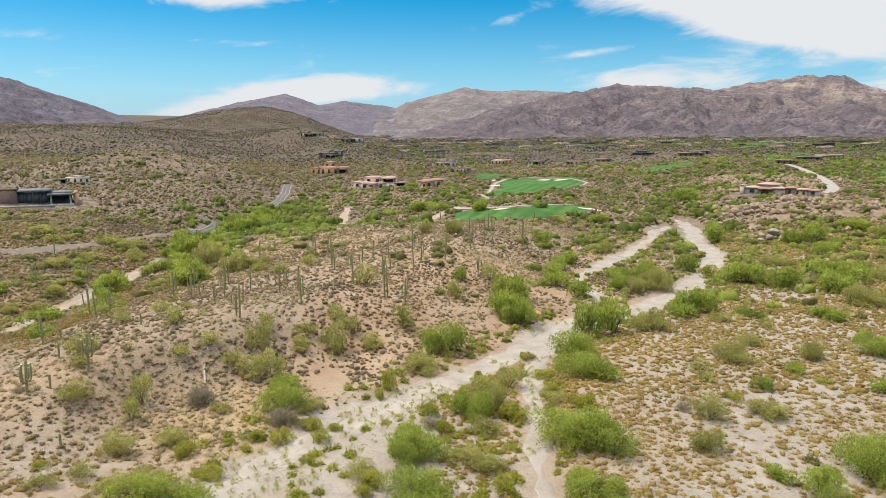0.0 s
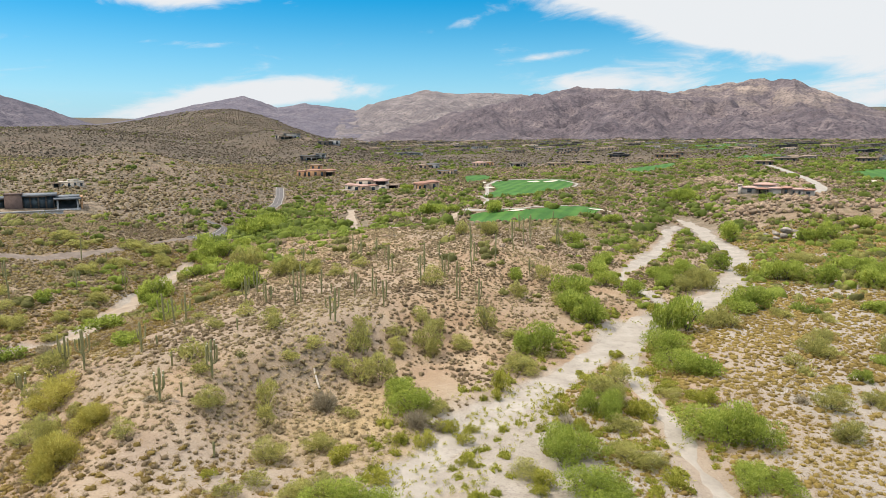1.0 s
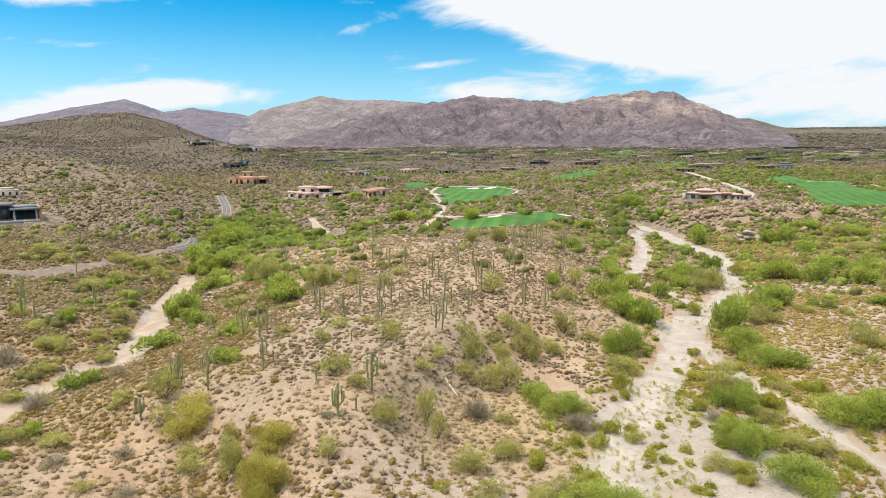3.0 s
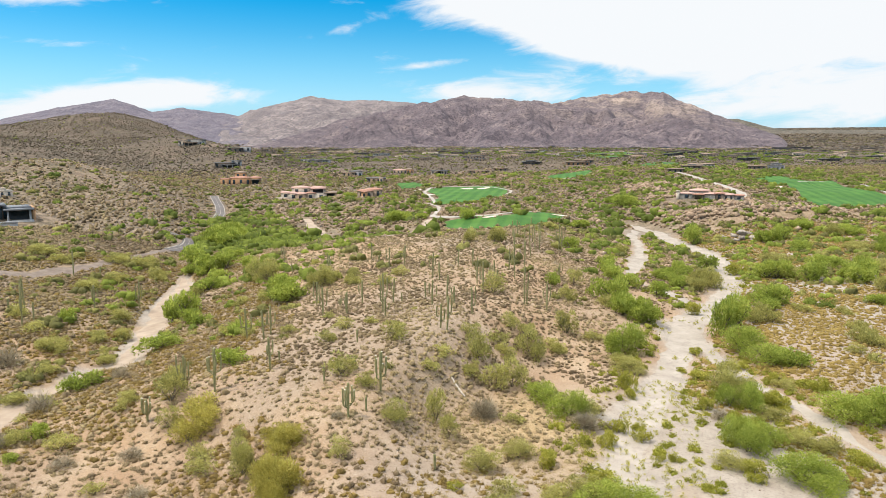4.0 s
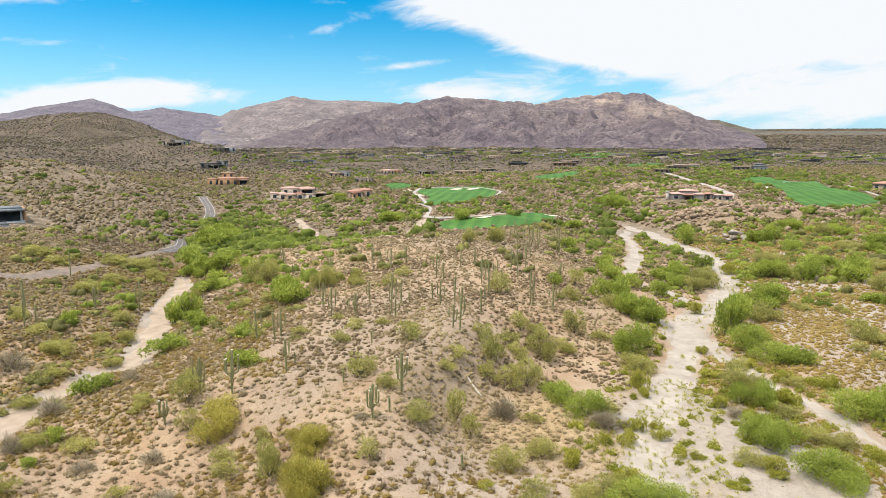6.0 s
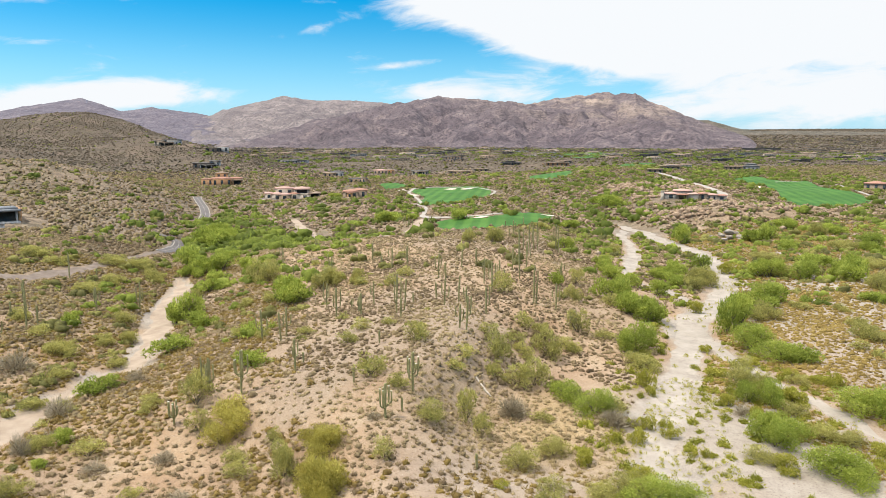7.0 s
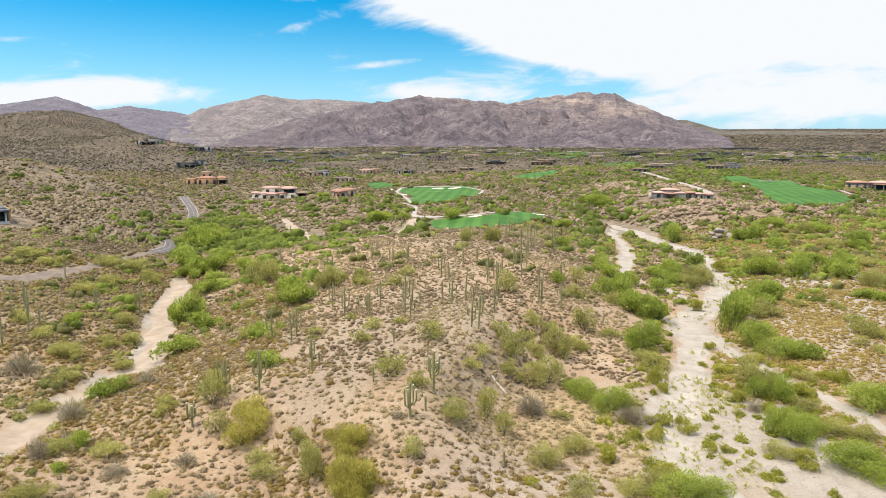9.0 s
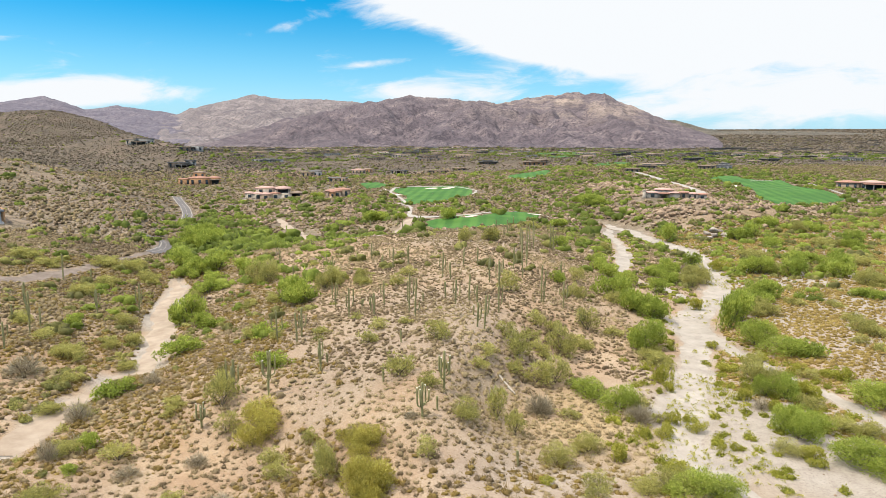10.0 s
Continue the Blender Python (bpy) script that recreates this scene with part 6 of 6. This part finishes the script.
W_TAN, W_CREAM, W_ORANGE, W_DARK, W_GREY, T_RED, T_BROWN, T_DARK, T_PINK = M_STUCCO_TAN, M_STUCCO_CREAM, M_STUCCO_ORANGE, M_STUCCO_DARK, M_STUCCO_GREY, M_TILE_RED, M_ROOF_BROWN, M_ROOF_DARK, M_TILE_PINK
house("modern_house", -97, 180, 24, [(-30, -15.5, 2, 6.5, 0.3, 3.0, W_DARK, "flat", M_ROOF_GREY, 6), (-11.8, -5, 1, 6, 0.3, 3.6, W_DARK, "flat", M_ROOF_GREY, 4), (-5, 0, 2, 6, 0.3, 2.9, W_GREY, "flat", M_ROOF_GREY, 3), (0.8, 1.4, 1, 8, 0, 2.8, W_ORANGE, "parapet", W_ORANGE, 0), (-29, -20, -1.5, 2, 0.3, 2.9, W_DARK, "porch", T_DARK, 0), (-15.5, -11.8, 0, 3, 0.3, 4.2, M_BROWN_BLOCK, "parapet", M_BROWN_BLOCK, 0),
      (-4.5, 0.5, -0.6, 2, 0.3, 2.6, W_GREY, "porch", M_ROOF_GREY, 0), (-32, -3, -6, -5.5, -1.2, 0.4, M_STUCCO_GREY, "parapet", M_STUCCO_GREY, 0), (-28, 1, -8.5, -8, -2.2, -0.9, W_TAN, "parapet", W_TAN, 0),
      (-29, -18, 4, 9, 3.4, 3.9, W_GREY, "flat", M_ROOF_GREY, 0)],
      "low modern dark house with flat roofs and glass walls", sink=3.0)
house("ranch_house", -121, 231, 28, [(-6, 5.5, 0, 6, 0, 2.4, W_CREAM, "parapet", W_CREAM, 4), (-2, 3, 1, 5, 2.4, 3.3, W_CREAM, "parapet", W_CREAM, 0), (-9, -6, 0, 3, 0, 1.8, W_TAN, "porch", T_BROWN, 0)], "pale cream flat-roofed house on the hillside").scale = (0.62, 0.7, 0.72)
house("desert_villa", -28.6, 312, -3, [(-12, -8.5, 1.5, 8, 0, 2.7, W_CREAM, "hip", T_PINK, 1), (-9, -4.5, 0.5, 9, 0, 2.5, W_CREAM, "hip", T_PINK, 1), (-6, -1.2, -0.6, 6, 0, 2.3, W_TAN, "hip", T_PINK, 1), (-7.5, 0.5, 5, 11, 2.4, 4.6, W_CREAM, "hip", T_PINK, 2),
      (-1.4, 2.6, 0.8, 8, 0, 2.5, W_CREAM, "hip", T_RED, 1), (0.5, 7, 4, 11, 0, 4.5, W_CREAM, "hip", T_PINK, 2), (1, 6.5, 2.6, 4, 2.5, 4.3, W_CREAM, "porch", T_PINK, 0), (2.6, 7.5, 0.8, 4, 0, 2.4, W_CREAM, "parapet", W_CREAM, 1),
      (7, 11.5, 1, 8, 0, 2.5, W_TAN, "porch", T_BROWN, 0), (-14, -8, -2.2, -1.9, -0.6, 0.9, W_CREAM, "parapet", W_CREAM, 0)], "sprawling cream stucco villa with pink tile roofs")
house("red_roof_house", -5.6, 285, -9, [(-4.6, 1.5, 0, 6, 0, 2.5, W_TAN, "hip", T_RED, 2), (-1, 5, 2, 8, 0, 2.9, W_TAN, "hip", T_RED, 2), (-3.2, -0.8, -1, 0, 0, 2.2, W_ORANGE, "hip", T_RED, 1)], "small stucco house with red tile roof", category="house")
house("orange_villa", -60.4, 370, 2, [(-10, -4, 2, 8, 0, 3.0, W_ORANGE, "parapet", T_RED, 2), (-5, 5, 0, 7, 0, 3.4, W_ORANGE, "hip", T_RED, 3), (-3, 3, 4, 10, 3.2, 6.0, W_ORANGE, "hip", T_BROWN, 2), (4, 10, 1, 8, 0, 3.4, W_ORANGE, "hip", T_RED, 2), (5, 9.5, -1.5, 1, 0, 2.6, W_ORANGE, "porch", T_BROWN, 0)],
      "terracotta orange villa with red roofs on a rocky rise")
house("hillside_house", -72.4, 455, 3, [(-8, 4, 0, 7, 0, 2.8, W_DARK, "flat", T_DARK, 4), (2, 8, 2, 8, 0.5, 4.0, W_GREY, "flat", T_DARK, 2), (-4, 6, -3, 0, -0.4, 1.8, W_GREY, "porch", T_DARK, 0)], "dark flat-roofed house built into the hillside")
house("hillside_house", -107.8, 580, 6, [(-10, -2, 0, 8, 0, 3.2, W_CREAM, "flat", T_DARK, 3), (-3, 10, 2, 9, 0, 4.2, W_GREY, "flat", T_DARK, 5), (-6, 4, -3, 0, -0.5, 2, W_TAN, "porch", T_BROWN, 0)], "grey and cream house high on the hill")
house("hillside_house", -69.8, 535, 2, [(-8, 2, 0, 7, 0, 3.0, W_DARK, "flat", T_DARK, 3), (0, 8, 3, 9, 0.6, 4.0, W_GREY, "parapet", T_BROWN, 2)], "dark house among boulders on the hill")
house("pink_roof_house", 104.9, 218, -36, [(-12, -10.8, -0.5, 1, 0, 3.6, W_CREAM, "parapet", W_CREAM, 0), (-10.8, -5.5, 0, 6, 0, 2.5, W_CREAM, "hip", T_PINK, 1), (-7.5, -0.5, 4, 11, 0, 3.7, W_CREAM, "hip", T_PINK, 2), (-5.5, -2, -0.8, 6, 0, 2.2, W_TAN, "porch", T_RED, 0), (-2, 2.2, 1.2, 7, 0, 2.5, W_CREAM, "hip", T_PINK, 0),
      (2.2, 5.2, 1.8, 7.5, 0, 2.8, W_TAN, "hip", T_RED, 1), (5.2, 9, 2.2, 7.5, 0, 2.3, W_CREAM, "hip", T_PINK, 2), (9, 12.5, 2.6, 7.5, 0, 2.1, W_CREAM, "hip", T_RED, 1)], "long cream stucco house with pink and red tile roofs").scale = (0.9, 1, 0.75)
house("tan_house", 219.3, 238, -49, [(-13, -4, 0, 8, 0, 3.0, W_TAN, "hip", T_RED, 3), (-4, 6, 1, 9, 0, 3.2, W_TAN, "hip", T_PINK, 3), (-2, 8, -2.5, 1, 0, 2.6, W_CREAM, "porch", T_RED, 0), (6, 15, 0, 8, 0, 3.0, W_TAN, "hip", T_RED, 3)], "tan house with red tile roof above the fairway")
house("grey_house", 264.1, 386, -40, [(-6, 6, 0, 8, 0, 3.6, W_GREY, "hip", T_DARK, 4), (-4, 4, 3, 9, 3.4, 5.2, W_GREY, "hip", T_DARK, 2)], "grey two-storey house with slate roof")
house("flat_house", 252.5, 388, -38, [(-7, 6, 0, 7, 0, 2.8, W_TAN, "flat", T_BROWN, 4)], "low tan flat-roofed house")
house("dark_house", 140, 493, -21, [(-9, 9, 0, 9, 0, 2.6, W_DARK, "flat", T_DARK, 6), (-5, 4, 2, 8, 2.6, 3.8, W_DARK, "flat", T_DARK, 2)], "wide dark house with black roof on a knoll")
house("flat_house", 163.5, 462, -25, [(-10, 10, 0, 8, 0, 2.7, W_ORANGE, "flat", T_BROWN, 5), (-2, 6, 2, 8, 2.7, 3.5, W_TAN, "parapet", W_TAN, 0)], "long low tan house among rocks")
house("valley_house", 1.4, 427, -7, [(-7.5, 2, 0, 8, 0, 3.0, W_TAN, "flat", T_BROWN, 3), (-2, 7.5, 2, 9, 0, 3.8, W_GREY, "hip", T_DARK, 3)], "tan and grey desert house with low roofs")
house("valley_house", 9, 375, -9, [(-6, 6, 0, 7, 0, 2.6, W_TAN, "flat", T_DARK, 4), (2, 5, -1, 1, 0, 3.0, W_TAN, "parapet", T_BROWN, 1)], "low brown house with shaded front")
house("valley_house", 38.4, 460, -11, [(-8.5, 3, 0, 8, 0, 3.0, W_TAN, "hip", T_PINK, 4), (0, 8.5, 2, 8, 0, 3.4, W_ORANGE, "hip", T_BROWN, 3)], "sandy stucco house with tile roofs")
house("valley_house", 59.7, 446, -14, [(-6.5, 6.5, 0, 7, 0, 2.9, W_CREAM, "flat", T_DARK, 5), (-2, 2, -1.5, 0, 0, 2.6, W_CREAM, "porch", T_BROWN, 0)], "cream house with dark flat roof and columns")
house("valley_house", 83.2, 436, -17, [(-8, 8, 0, 7, 0, 2.3, W_TAN, "flat", T_BROWN, 5)], "long low brown house behind rocks")
house("valley_house", 104.3, 455, -19, [(-6, 6, 0, 6, 0, 2.2, W_TAN, "flat", T_BROWN, 3)], "low sandy house behind the knoll")
house("valley_house", 167.6, 343, -33, [(-5, 5, 0, 6, 0, 2.6, W_TAN, "flat", T_BROWN, 3)], "low tan house by the driveway")
house("valley_house", 186.8, 358, -34, [(-7, 7, 0, 7, 0, 2.8, W_TAN, "flat", T_BROWN, 4), (-3, 3, 2, 6, 2.8, 3.6, W_GREY, "parapet", T_DARK, 0)], "brown flat-roofed house among trees")
house("valley_house", 221.1, 402, -29, [(-11, 2, 0, 8, 0, 2.8, W_TAN, "hip", T_BROWN, 4), (0, 11, 2, 9, 0, 3.3, W_CREAM, "hip", T_BROWN, 4)], "tan house with wide brown roof")
house("valley_house", 174.3, 476, -20, [(-8, 8, 0, 8, 0, 2.8, W_TAN, "flat", T_BROWN, 4)], "low tan house with brown roof")
house("clubhouse", 967, 1230, -40, [(-36, 10, 0, 20, 0, 6.0, W_DARK, "flat", T_DARK, 9), (5, 36, 4, 24, 0, 7.0, W_DARK, "flat", T_DARK, 6)], "long dark distant building with flat roofs", category="building")

# the far suburb: low houses of a few sorts, spread over the plain
r = np.random.default_rng(44)
SORTS = ((W_TAN, "flat", T_BROWN), (W_DARK, "flat", T_DARK), (W_TAN, "hip", T_BROWN), (W_TAN, "flat", T_DARK), (W_GREY, "flat", T_DARK), (W_CREAM, "hip", T_BROWN))
sorts, plain_sorts = [], []
for k, (wall, roof, rmat) in enumerate(SORTS):
    label = ("tan flat-roofed", "dark brown", "tan hip-roofed", "dark-roofed tan", "grey", "cream")[k] + " low desert house far across the plain"
    sorts.append(house("distant_house", 300 + 60 * k, 640 + 25 * k, -30, [(-9, 3, 0, 9, 0, 3.0, wall, roof, rmat, 4), (1, 10, 2, 10, 0, 3.8, wall, roof, rmat, 3)], label, "houses on the far plain", 3.0))
    plain_sorts.append(house("distant_house", 420 + 90 * k, 1240 + 40 * k, -25, [(-11, 3, 0, 9, 0, 2.8, wall, roof, rmat, 1), (1, 12, 2, 10, 0, 3.6, wall, roof, rmat, 1)], label, "houses on the far plain", 3.0))
spots = []
while len(spots) < 430:
    az, d = radians(r.uniform(-5, 54)), 640 + 2450 * r.uniform(0, 1) ** 0.9
    x, y = d * math.sin(az) - 20, d * math.cos(az)
    if y < 470 or all((x - a) ** 2 + (y - b) ** 2 > (20 + d * 0.012) ** 2 for a, b in spots) is False or (x < 60 and y < 620) or (az < radians(32) and d > 1750):
        continue
    spots.append((x, y))
spots.sort(key=lambda p: math.hypot(*p))
far_walls, far_roofs = [], []
for k, (x, y) in enumerate(spots):
    d, yaw = math.hypot(x, y), math.degrees(math.atan2(-x, y)) + r.uniform(-35, 35)
    size = r.uniform(0.5, 0.9) * (0.85 + d / 5000)
    m = pose(x, y, float(ground_z(x, y)) - 0.2, 0, 0, yaw)
    if k < 280:
        ob = copy_thing((sorts if d < 950 else plain_sorts)[k % 6], m)
        ob.scale = (size * r.uniform(0.9, 1.4), size, size * 0.85)
        continue
    wide = r.uniform(8, 13) * size
    for pieces, (v, f) in ((far_walls, box(-wide, wide, 0, 9 * size, -3, 3 * size)), (far_roofs, box(-wide - 0.8, wide + 0.8, -0.9, 9 * size + 0.8, 3 * size, 3 * size + 0.5))):
        pieces.append((np.array([m @ Vector(p) for p in v]), f))
for name, pieces, mat in (("far_house_walls", far_walls, M_STUCCO_TAN), ("far_house_roofs", far_roofs, M_ROOF_DARK)):
    tagged(new(name, mesh_of(name, *join(pieces), mat)), "low houses too far off to tell apart", "houses", kind="stuff")
